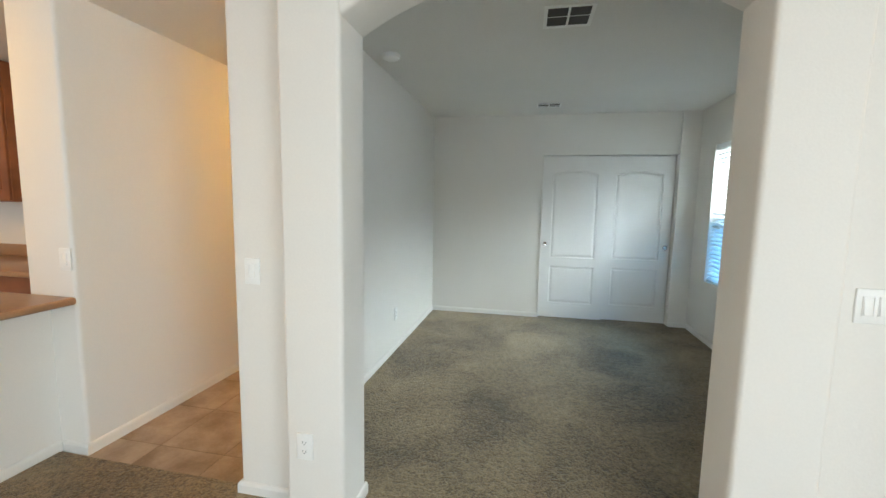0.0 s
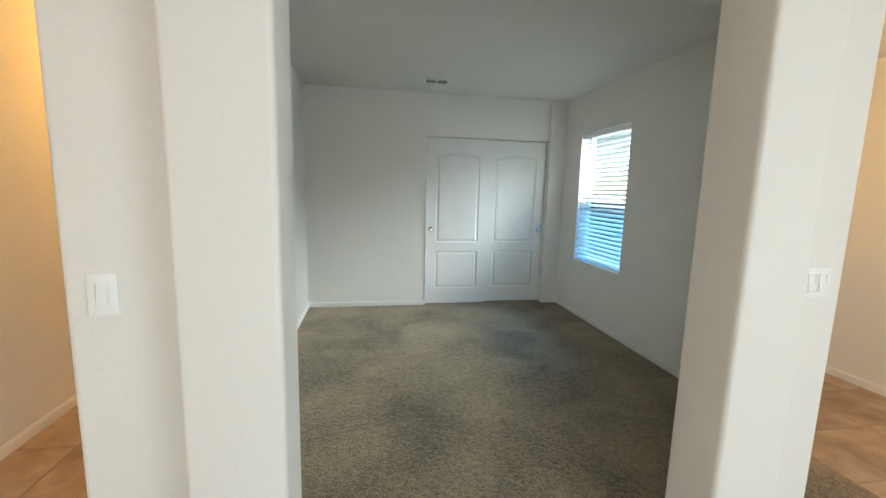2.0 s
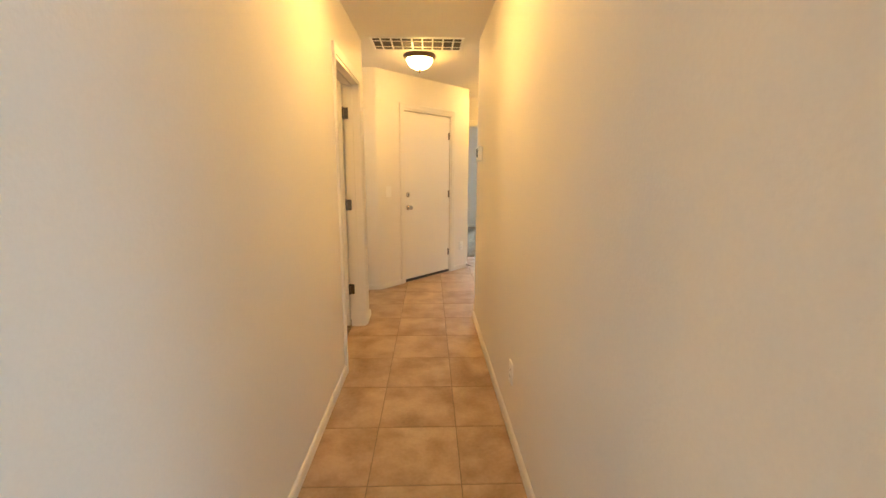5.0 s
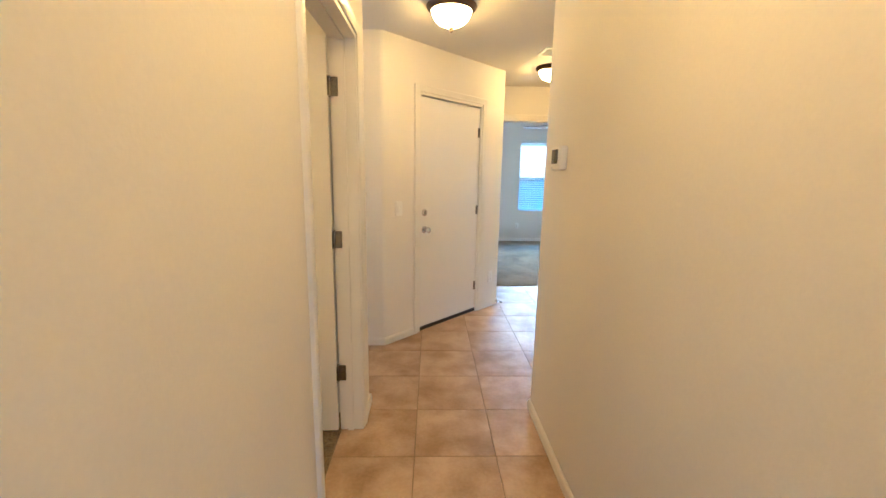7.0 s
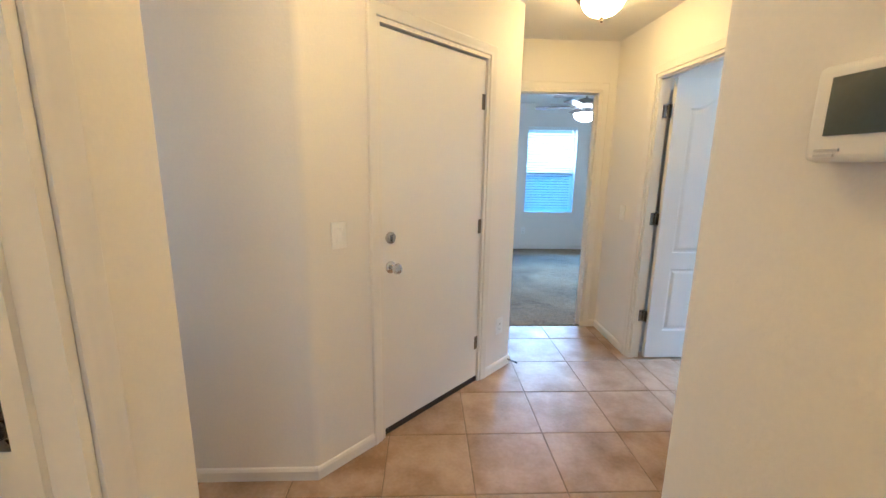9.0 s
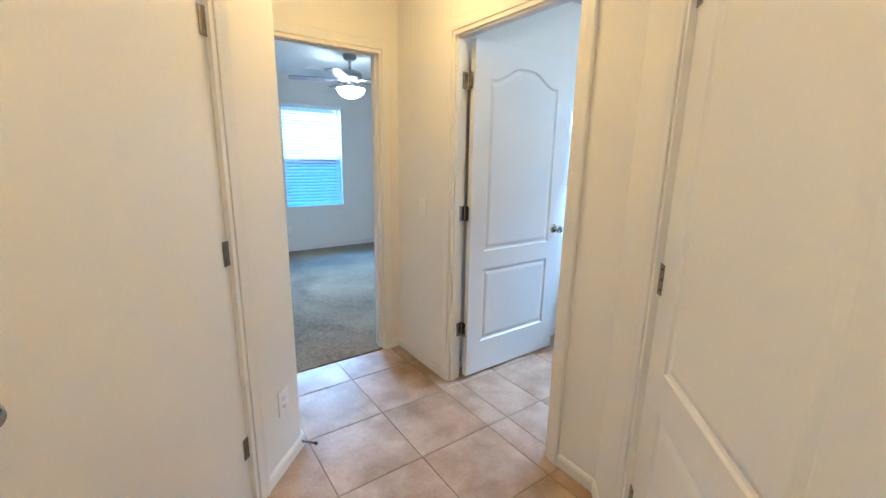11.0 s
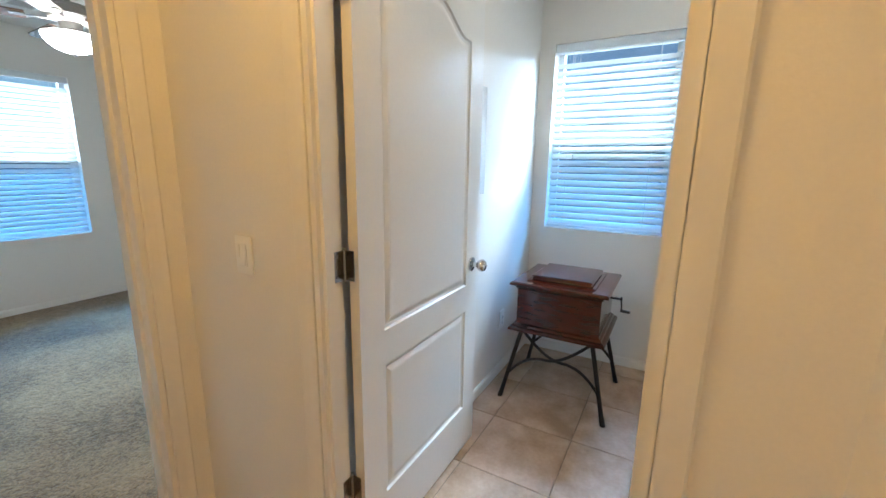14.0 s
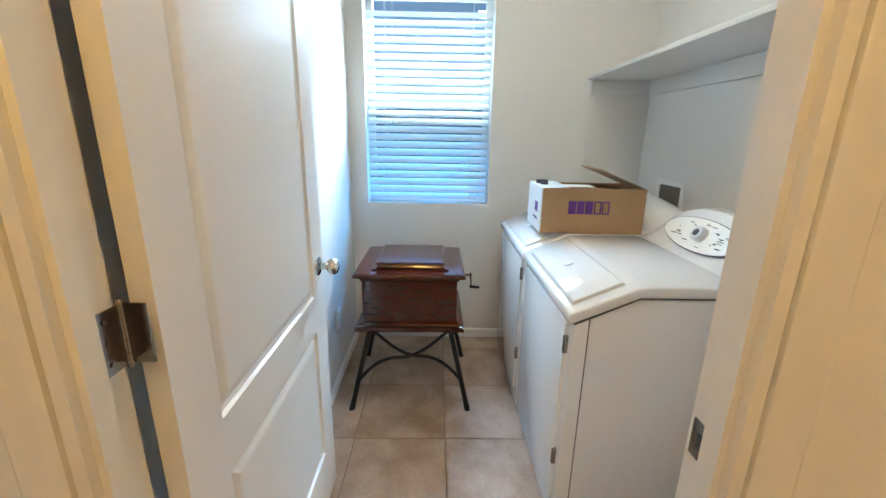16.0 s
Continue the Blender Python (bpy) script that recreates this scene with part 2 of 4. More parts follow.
def box(name, x0, x1, y0, y1, z0, z1, mat, parent=None, bevel=0.0, seg=2):
    bm = bmesh.new()
    add_box(bm, x0, x1, y0, y1, z0, z1)
    return finish(name, bm, mat, parent, bevel > 0, bevel, seg)


def structure(ob, label, category="wall"):
    return tagged(ob, label, category, kind="structure")


def prism(name, poly, z0, z1, mat, r=0.02):
    """A wall mass on a footprint; points with a third value have rounded corners."""
    bm = bmesh.new()
    low = [bm.verts.new((p[0], p[1], z0)) for p in poly]
    top = [bm.verts.new((p[0], p[1], z1)) for p in poly]
    bm.faces.new(low)
    bm.faces.new(top)
    k = len(poly)
    for i in range(k):
        bm.faces.new((low[i], low[(i + 1) % k], top[(i + 1) % k], top[i]))
    bmesh.ops.recalc_face_normals(bm, faces=bm.faces)
    bm.edges.ensure_lookup_table()
    rounded = [e for i, p in enumerate(poly) if len(p) > 2 for e in low[i].link_edges if e.other_vert(low[i]) is top[i]]
    if rounded:
        bmesh.ops.bevel(bm, geom=rounded, offset=r, segments=5, profile=0.5, affect='EDGES')
    return finish(name, bm, mat, smooth=True)


def sweep(bm, rings, closed_ring=True, caps=True):
    """Faces between rings of points of equal count."""
    vs = [[bm.verts.new(p) for p in ring] for ring in rings]
    k = len(vs[0])
    for a, b in zip(vs, vs[1:]):
        for i in range(k if closed_ring else k - 1):
            bm.faces.new((a[i], a[(i + 1) % k], b[(i + 1) % k], b[i]))
    if caps:
        bm.faces.new(vs[0])
        bm.faces.new(vs[-1])
    return vs


def lathe(bm, profile, n=32, origin=(0, 0, 0), axis='Z'):
    """profile: pairs of radius and height."""
    rings = []
    for r, h in profile:
        ring = []
        for i in range(n):
            a = 2 * math.pi * i / n
            p = (r * math.cos(a), r * math.sin(a), h)
            if axis == 'Y':
                p = (p[0], h, p[1])
            if axis == 'X':
                p = (h, p[0], p[1])
            ring.append((p[0] + origin[0], p[1] + origin[1], p[2] + origin[2]))
        rings.append(ring)
    sweep(bm, rings)


def tube(bm, points, r, n=10):
    """A round bar along points."""
    pts = [Vector(p) for p in points]
    rings = []
    for i, p in enumerate(pts):
        d = (pts[min(i + 1, len(pts) - 1)] - pts[max(i - 1, 0)]).normalized()
        a = d.cross(Vector((0.31, 0.52, 0.79))).normalized()
        b = d.cross(a)
        rings.append([p + r * (math.cos(2 * math.pi * k / n) * a + math.sin(2 * math.pi * k / n) * b) for k in range(n)])
    sweep(bm, rings)


def baseboard(points, height=0.062, thick=0.013, name="baseboard"):
    """A skirting board along a line of the plan, on its left side."""
    pts = [Vector((p[0], p[1])) for p in points]
    norms = []
    for a, b in zip(pts, pts[1:]):
        d = (b - a).normalized()
        norms.append(Vector((-d.y, d.x)))
    rings = []
    for i, p in enumerate(pts):
        n0, n1 = norms[max(i - 1, 0)], norms[min(i, len(norms) - 1)]
        m = (n0 + n1).normalized()
        m = m / max(0.4, m.dot(n0))
        ring = []
        for d, z in ((-0.002, 0.0), (thick, 0.0), (thick, height - 0.016), (thick - 0.005, height - 0.004), (0.003, height), (-0.002, height)):
            q = p + m * d
            ring.append((q.x, q.y, z))
        rings.append(ring)
    bm = bmesh.new()
    sweep(bm, rings)
    return structure(finish(name, bm, TRIM), "white painted baseboard along the foot of the wall", "baseboard")


def frame_matrix(p0, p1):
    """u along p0 to p1, v to the left of it, z up; the origin at p0."""
    u = (Vector((p1[0], p1[1], 0)) - Vector((p0[0], p0[1], 0))).normalized()
    v = Vector((-u.y, u.x, 0))
    m = Matrix.Identity(4)
    m.col[0][:3], m.col[1][:3], m.col[2][:3], m.col[3][:3] = u, v, (0, 0, 1), (p0[0], p0[1], 0)
    return m


def casing(p0, p1, h, parent_name="door_casing", bottom=0.0, jamb=0.0):
    """Moulded trim round a door opening on the left side of p0 to p1, and the lining of the opening."""
    w = (Vector(p1) - Vector(p0)).length
    bm = bmesh.new()
    prof = ((0.006, -0.002), (0.006, 0.009), (0.014, 0.013), (0.028, 0.011), (0.040, 0.016), (0.054, 0.018), (0.060, 0.014), (0.060, -0.002))
    rings = []
    for path in range(4):
        ring = []
        for d, v in prof:
            ring.append(((-d, v, bottom), (-d, v, h + d), (w + d, v, h + d), (w + d, v, bottom))[path])
        rings.append(ring)
    sweep(bm, rings)
    if jamb:
        add_box(bm, -0.003, 0.015, -jamb, 0.004, bottom, h)
        add_box(bm, w - 0.015, w + 0.003, -jamb, 0.004, bottom, h)
        add_box(bm, 0.015, w - 0.015, -jamb, 0.004, h - 0.016, h + 0.003)
        if jamb > 0.05:
            add_box(bm, 0.015, 0.026, -jamb + 0.042, -jamb + 0.074, bottom, h - 0.016)
            add_box(bm, w - 0.026, w - 0.015, -jamb + 0.042, -jamb + 0.074, bottom, h - 0.016)
            add_box(bm, 0.026, w - 0.026, -jamb + 0.042, -jamb + 0.074, h - 0.027, h - 0.016)
    ob = finish(parent_name, bm, TRIM, smooth=True)
    ob.matrix_world = frame_matrix(p0, p1)
    return structure(ob, "white painted moulded door casing round the opening", "door frame")


def inset_loop(loop, d):
    out, k = [], len(loop)
    for i in range(k):
        a, b, c = Vector(loop[i - 1]), Vector(loop[i]), Vector(loop[(i + 1) % k])
        e0, e1 = (b - a).normalized(), (c - b).normalized()
        n0, n1 = Vector((-e0.y, e0.x)), Vector((-e1.y, e1.x))
        m = (n0 + n1).normalized()
        out.append(tuple(b + m * d / max(0.5, m.dot(n0))))
    return out


def panel_loops(w, h, arched, low=False):
    sx = 0.115 if w > 0.7 else 0.105
    lower = [(sx, 0.235), (w - sx, 0.235), (w - sx, 0.715), (sx, 0.715)]
    if low:
        lower = [(sx, 0.20), (w - sx, 0.20), (w - sx, 0.66), (sx, 0.66)]
        upper = [(sx, 0.77), (w - sx, 0.77)]
        for i in range(17):
            s = 1 - i / 16
            upper.append((sx + (w - 2 * sx) * s, h - 0.215 + 0.045 * math.sin(math.pi * s)))
        return [lower, upper]
    if not arched:
        return [lower, [(sx, 0.845), (w - sx, 0.845), (w - sx, h - 0.13), (sx, h - 0.13)]]
    upper = [(sx, 0.835), (w - sx, 0.835)]
    for i in range(25):
        s = 1 - i / 24
        q = min(s, 1 - s)
        q = min(1, max(0, (q - 0.06) / 0.36))
        upper.append((sx + (w - 2 * sx) * s, h - 0.195 + 0.085 * q * q * (3 - 2 * q)))
    return [lower, upper]


def door_slab(name, w, h, parent, arched=True, panels=True, t=0.035, bottom=0.008, low=False):
    """A moulded door leaf: u from its hinge edge, thickness in v from 0 to t, both sides panelled."""
    bm = bmesh.new()
    loops = panel_loops(w, h, arched, low) if panels else []
    rim = [(0, bottom), (w, bottom), (w, h), (0, h)]
    for v0, sign in ((0.0, 1), (t, -1)):
        edges = []
        outer = [bm.verts.new((u, v0, z)) for u, z in rim]
        edges += [bm.edges.new((outer[i], outer[(i + 1) % 4])) for i in range(4)]
        for loop in loops:
            first = None
            rows = []
            for d, depth in ((0, 0), (0.005, 0.007), (0.016, 0.009), (0.034, 0.003), (0.042, 0.002)):
                rows.append([bm.verts.new((u, v0 + sign * depth, z)) for u, z in inset_loop(loop, d)])
            k = len(loop)
            for a, b in zip(rows, rows[1:]):
                for i in range(k):
                    bm.faces.new((a[i], a[(i + 1) % k], b[(i + 1) % k], b[i]))
            bm.faces.new(rows[-1])
            edges += [bm.edges.get((rows[0][i], rows[0][(i + 1) % k])) for i in range(k)]
        if loops:
            bmesh.ops.triangle_fill(bm, use_beauty=True, edges=edges)
        else:
            bm.faces.new(outer)
    bm.verts.ensure_lookup_table()
    for i in range(4):
        (u0, z0), (u1, z1) = rim[i], rim[(i + 1) % 4]
        q = [bm.verts.new(p) for p in ((u0, 0, z0), (u1, 0, z1), (u1, t, z1), (u0, t, z0))]
        bm.faces.new(q)
    bmesh.ops.remove_doubles(bm, verts=bm.verts, dist=0.0004)
    return finish(name, bm, DOORP, parent)


def knob(parent, u, z, v, sign, mat=CHROME, name="knob"):
    bm = bmesh.new()
    lathe(bm, [(0.002, 0.0), (0.031, 0.0), (0.031, 0.006), (0.024, 0.010), (0.012, 0.014), (0.011, 0.030), (0.020, 0.036), (0.027, 0.046), (0.028, 0.055),
               (0.022, 0.066), (0.010, 0.071), (0.001, 0.072)], 28, (0, 0, 0), 'Y')
    ob = finish(name, bm, mat, parent, True)
    ob.location = (u, v, z)
    ob.scale = (1, sign, 1)
    tagged(ob, "polished chrome door knob")
    return ob


def deadbolt(parent, u, z, v, sign):
    bm = bmesh.new()
    lathe(bm, [(0.002, 0.0), (0.030, 0.0), (0.029, 0.010), (0.022, 0.014), (0.002, 0.015)], 28, (0, 0, 0), 'Y')
    add_box(bm, -0.005, 0.005, 0.012, 0.028, -0.018, 0.018)
    ob = finish("deadbolt", bm, CHROME, parent, True)
    ob.location, ob.scale = (u, v, z), (1, sign, 1)
    tagged(ob, "chrome deadbolt turn piece")
    return ob


def hinge(parent, u, z, v, name="hinge"):
    """A butt hinge: barrel and two leaves with screws."""
    bm = bmesh.new()
    for i in range(5):
        lathe(bm, [(0.0065, -0.045 + 0.0182 * i), (0.0065, -0.045 + 0.0182 * i + 0.017)], 12)
    lathe(bm, [(0.004, -0.05), (0.006, -0.047), (0.006, 0.047), (0.004, 0.05)], 10)
    add_box(bm, -0.034, -0.004, -0.002, 0.001, -0.044, 0.044)
    add_box(bm, 0.004, 0.034, -0.002, 0.001, -0.044, 0.044)
    for sx in (-0.022, 0.022):
        for sz in (-0.03, 0.0, 0.03):
            lathe(bm, [(0.004, -0.004), (0.0035, -0.0035), (0.001, -0.003)], 8, (sx, 0, sz), 'Y')
    ob = finish(name, bm, HINGE, parent, True)
    ob.location = (u, v, z)
    tagged(ob, "worn nickel butt hinge")
    return ob


def thing(name, m, label, category, group=""):
    e = new(name)
    e.matrix_world = m
    e.empty_display_size = 0.1
    return tagged(e, label, category, group)


def plate(name, p, yaw, label, w=0.075, h=0.118, kind="rocker", category="switch"):
    """A wall plate; its face looks along -y turned by yaw."""
    e = thing(name, pose(p[0], p[1], p[2], 0, 0, yaw), label, category)
    bm = bmesh.new()
    add_box(bm, -w / 2, w / 2, -0.0075, 0.001, -h / 2, h / 2)
    finish("cover_plate", bm, PLASTIC, e, True, 0.003, 2)
    gangs = max(1, round(w / 0.075))
    for g in range(gangs):
        cx = (g - (gangs - 1) / 2) * 0.046
        if kind == "rocker":
            bm = bmesh.new()
            for fx0, fx1, fz0, fz1 in ((-0.0172, -0.0150, -0.034, 0.034), (0.0150, 0.0172, -0.034, 0.034), (-0.0150, 0.0150, 0.0318, 0.034), (-0.0150, 0.0150, -0.034, -0.0318)):
                add_box(bm, cx + fx0, cx + fx1, -0.0105, -0.004, fz0, fz1)
            finish("frame", bm, PLASTIC, e)
            bm = bmesh.new()
            v = add_box(bm, cx - 0.0135, cx + 0.0135, -0.0135, -0.004, -0.030, 0.030)
            for q in v:
                if q.co.z > 0 and q.co.y < -0.008:
                    q.co.y += 0.0045
            finish("rocker", bm, PLASTIC, e, True, 0.0015, 2)
        elif kind == "toggle":
            bm = bmesh.new()
            add_box(bm, cx - 0.005, cx + 0.005, -0.020, -0.004, -0.004, 0.010)
            finish("toggle", bm, PLASTIC, e, True, 0.002, 2)
        else:
            for sz in (-0.02, 0.02):
                bm = bmesh.new()
                add_box(bm, -0.017, 0.017, -0.009, -0.004, sz - 0.014, sz + 0.014)
                finish("socket", bm, PLASTIC, e, True, 0.003, 2)
                # Socket slots as black bars on the face, in place of the shade inside.
                bm = bmesh.new()
                add_box(bm, -0.008, -0.006, -0.0095, -0.008, sz - 0.004, sz + 0.006)
                add_box(bm, 0.006, 0.008, -0.0095, -0.008, sz - 0.004, sz + 0.005)
                add_box(bm, -0.0025, 0.0025, -0.0095, -0.008, sz - 0.010, sz - 0.006)
                finish("slot_shade", bm, INK, e)
    return e


# ---- the plan: wall masses ----
TOP = 2.60
S = math.sqrt(0.5)
# diagonal closet door between hall and laundry
C0, C1 = Vector((-0.09, 6.88)), Vector((-1.15, 5.82))
cdir = (C1 - C0).normalized()
cin = Vector((S, -S))
ca, cb = C0 + cdir * 0.365, C0 + cdir * 1.150
structure(prism("wall_den", [
    (-1.130, 2.24, 1), (-1.15, 5.82, 1), tuple(cb), tuple(cb + cin * 0.10), tuple(ca + cin * 0.10), tuple(ca), (-0.09, 6.88), (-0.09, 7.135), (-0.003, 7.135),
    (-0.003, 6.25), (2.12, 6.25), (2.12, 5.785), (1.830, 5.785), (1.830, 5.95), (0.332, 5.95), (0.332, 5.81), (-1.03, 5.81), (-1.03, 2.37),
    (-0.548, 2.37, 1), (-0.548, 2.135, 1), (-0.818, 2.135, 1), (-0.818, 2.24)], -0.05, TOP, PAINT), "white painted drywall partition with rounded corners")
structure(prism("wall_pier", [(0.89, 2.135, 1), (1.16, 2.135, 1), (1.16, 2.24), (1.445, 2.24, 1), (1.445, 2.36), (2.13, 3.045), (2.13, 3.26), (2.03, 3.26), (2.03, 3.06),
                              (1.34, 2.37), (0.89, 2.37, 1)], -0.05, TOP, PAINT), "white painted drywall pier beside the arch")
# front door wall, diagonal, with the bedroom wall behind it
F0, F1 = Vector((-2.144, 6.752)), Vector((-1.035, 7.88))
fdir = (F1 - F0).normalized()
fin = Vector((-fdir.y, fdir.x))
fa, fb = F0 + fdir * 0.385, F0 + fdir * 1.220
structure(prism("wall_entry", [(-3.4, 6.752), (-2.144, 6.752, 1), tuple(fa), tuple(fa + fin * 0.11), tuple(fb + fin * 0.11), tuple(fb), (-1.035, 7.88, 1), (-1.035, 8.58),
                               (-0.98, 8.58), (-0.98, 8.69), (-3.4, 8.69)], -0.05, TOP, PAINT), "white painted drywall, set at an angle, with rounded corners")
structure(prism("wall_laundry_north", [(-0.217, 8.58), (-0.09, 8.58), (-0.09, 7.965), (-0.003, 7.965), (-0.003, 8.06), (2.10, 8.06), (2.10, 8.69), (-0.217, 8.69)],
                -0.05, TOP, PAINT), "cream painted drywall between laundry and bedroom")
structure(prism("wall_hall_west", [(-2.14, 2.31, 1), (-2.14, 4.80), (-2.26, 4.80), (-2.26, 2.46), (-2.46, 2.46), (-2.46, 2.31, 1)], -0.05, TOP, PAINT),
          "cream painted drywall hall wall with rounded end")
structure(prism("wall_hall_end", [(-2.14, 5.63), (-2.14, 5.88, 1), (-3.4, 5.88), (-3.4, 5.77), (-2.26, 5.77), (-2.26, 5.63)], -0.05, TOP, PAINT),
          "cream painted drywall beside the open door")


def solid(name, label, *boxes, mat=PAINT, category="wall"):
    bm = bmesh.new()
    for b in boxes:
        add_box(bm, *b)
    return structure(finish(name, bm, mat), label, category)


def diag_header(name, a, b, inward, depth, z0):
    bm = bmesh.new()
    lo = [(*a, z0), (*b, z0), (*(b + inward * depth), z0), (*(a + inward * depth), z0)]
    sweep(bm, [lo, [(p[0], p[1], TOP) for p in lo]])
    return structure(finish(name, bm, PAINT), "painted drywall above the door")


diag_header("wall_over_closet", cb, ca, cin, 0.10, 2.05)
diag_header("wall_over_entry", fa, fb, fin, 0.11, 2.055)
solid("wall_over_laundry", "cream painted drywall above the laundry door", (-0.09, -0.003, 7.135, 7.965, 2.05, TOP))
solid("wall_over_bedroom", "cream painted drywall above the bedroom door", (-0.98, -0.217, 8.58, 8.69, 2.05, TOP))
solid("wall_over_side_door", "cream painted drywall above the side door", (-2.26, -2.14, 4.80, 5.63, 2.05, TOP))
solid("wall_over_wardrobe", "white painted drywall above the sliding doors", (0.332, 1.830, 5.81, 5.95, 2.02, TOP))


def arch_header():
    bm = bmesh.new()
    x0, x1, spring, rise = -0.548, 0.89, 2.10, 0.20
    half, mid = (x1 - x0) / 2, (x0 + x1) / 2
    rad = (half * half + rise * rise) / (2 * rise)
    line = []
    for i in range(33):
        a = -half + 2 * half * i / 32
        line.append((mid + a, spring + rise - rad + math.sqrt(rad * rad - a * a)))
    rows = []
    for y, lift in ((2.135, 0.02), (2.137, 0.010), (2.143, 0.003), (2.155, 0.0), (2.35, 0.0), (2.362, 0.003), (2.368, 0.010), (2.37, 0.02)):
        rows.append([(x, y, z + lift) for x, z in line] + [(x1, y, TOP), (x0, y, TOP)])
    sweep(bm, rows)
    return structure(finish("wall_arch", bm, PAINT, smooth=True), "white painted drywall arch over the wide opening")


arch_header()


def window_wall(name, along, face, thick, a0, a1, hole, label):
    """A straight outer wall along x or y with one window opening."""
    h0, h1, z0, z1 = hole
    lo, hi = min(face, face + thick), max(face, face + thick)
    parts = [(a0, h0, -0.05, TOP), (h1, a1, -0.05, TOP), (h0, h1, -0.05, z0), (h0, h1, z1, TOP)]
    bm = bmesh.new()
    for p, q, r, s in parts:
        if along == 'y':
            add_box(bm, lo, hi, p, q, r, s)
        else:
            add_box(bm, p, q, lo, hi, r, s)
    return structure(finish(name, bm, PAINT), label)


window_wall("wall_den_east", 'y', 2.03, 0.16, 3.26, 5.80, (4.505, 5.40, 0.635, 2.055), "white painted drywall with a window opening")
window_wall("wall_laundry_east", 'y', 2.08, 0.16, 5.80, 8.69, (7.20, 7.957, 0.928, 2.155), "cream painted drywall with a window opening")
window_wall("wall_bedroom_north", 'x', 12.12, 0.16, -1.60, 2.25, (0.06, 0.905, 0.66, 2.095), "pale painted drywall with a window opening")
solid("wall_bedroom_east", "pale painted drywall", (2.12, 2.24, 8.69, 12.2, -0.05, TOP))
solid("wall_bedroom_west", "pale painted drywall", (-1.62, -1.50, 8.69, 12.2, -0.05, TOP))
# The south opening is out of view, added to let the living room lamp in.
window_wall("wall_living_south", 'x', -3.9, -0.16, -6.2, 3.5, (-4.8, 3.1, 0.15, 2.25), "white painted drywall with an unseen wide opening added for daylight")
solid("wall_living_west", "white painted drywall", (-6.2, -6.05, -4.0, 3.5, -0.05, TOP))
solid("wall_kitchen", "white painted drywall behind the kitchen counter", (-6.1, -2.2, 3.40, 3.52, -0.05, TOP))
# This wall's opening is added, unseen, for the east source to shine through.
window_wall("wall_foyer_east", 'y', 3.35, 0.12, -4.0, 4.2, (-3.1, -0.3, 0.10, 2.25), "cream painted drywall with an unseen wide opening added for daylight")
solid("wall_foyer_north", "cream painted drywall round the house door", (2.15, 2.30, 3.95, 4.07, -0.05, TOP), (3.20, 3.40, 3.95, 4.07, -0.05, TOP), (2.30, 3.20, 3.95, 4.07, 2.05, TOP))
solid("wall_side_room", "plain painted drywall of the side room", (-4.1, -4.0, 3.45, 5.9, -0.05, TOP))
# End wall and opening are added out of view for the alcove source.
window_wall("wall_alcove_west", 'y', -3.3, -0.12, 5.78, 6.80, (5.98, 6.66, 0.7, 2.1), "cream painted drywall with a window opening")

# ceilings
solid("ceiling", "white textured ceiling", (-6.1, 3.4, -4.0, 2.26, 2.43, 2.66), (-6.1, -1.09, 2.26, 8.63, 2.43, 2.66),
      (-1.09, -0.05, 5.90, 8.63, 2.43, 2.66), mat=CEIL, category="ceiling")
structure(prism("ceiling_foyer", [(1.34, 2.26), (3.4, 2.26), (3.4, 4.05), (2.1, 4.05), (2.1, 3.2), (1.34, 2.44)], 2.43, 2.66, CEIL), "white textured ceiling", "ceiling")
solid("ceiling_den", "white textured ceiling", (-1.08, 2.08, 2.27, 5.93, 2.485, 2.70), mat=CEIL, category="ceiling")
solid("ceiling_laundry", "white textured ceiling", (-0.04, 2.12, 6.20, 8.10, 2.44, 2.68), mat=CEIL, category="ceiling")
solid("ceiling_bedroom", "white textured ceiling", (-1.6, 2.2, 8.64, 12.2, 2.46, 2.69), mat=CEIL, category="ceiling")

# floors
solid("carpet_living", "brown cut-pile carpet", (-6.1, 1.46, -4.0, 2.285, -0.06, 0.006), (1.46, 3.4, -4.0, 1.9, -0.06, 0.006), mat=CARPET, category="carpet")
solid("carpet_den", "brown cut-pile carpet with trodden marks", (-1.06, 2.06, 2.285, 5.97, -0.06, 0.006), mat=CARPET, category="carpet")
solid("carpet_bedroom", "greyish-brown cut-pile carpet", (-1.6, 2.2, 8.585, 12.2, -0.06, 0.006), mat=CARPET, category="carpet")
solid("floor_side_room", "plain carpet of the side room", (-4.1, -2.26, 2.3, 5.8, -0.06, 0.004), mat=CARPET, category="carpet")
solid("ground", "dry gravel ground outside", (-400, 400, -400, 400, -0.5, -0.12), mat=GROUND, category="ground")

# baseboards
baseboard([(-0.818, 2.24), (-1.130, 2.24), (-1.15, 5.82), tuple(cb + cdir * 0.062)])
baseboard([(-2.14, 4.74), (-2.14, 2.31), (-2.30, 2.31)])
baseboard([(-2.14, 5.692), (-2.14, 5.88), (-3.3, 5.88)][::-1])
baseboard([(-3.3, 6.752), (-2.144, 6.752), tuple(fa - fdir * 0.06)][::-1])
baseboard([tuple(fb + fdir * 0.06), (-1.035, 7.88), (-1.035, 8.58)][::-1])
baseboard([(-0.157, 8.58), (-0.09, 8.58), (-0.09, 8.025)][::-1])
baseboard([(-0.09, 7.073), (-0.09, 6.88), tuple(ca - cdir * 0.062)][::-1])
baseboard([(-0.003, 8.06), (2.08, 8.06), (2.08, 6.25), (-0.003, 6.25)][::-1])
baseboard([(-1.03, 2.37), (-1.03, 5.81), (0.332, 5.81)][::-1])
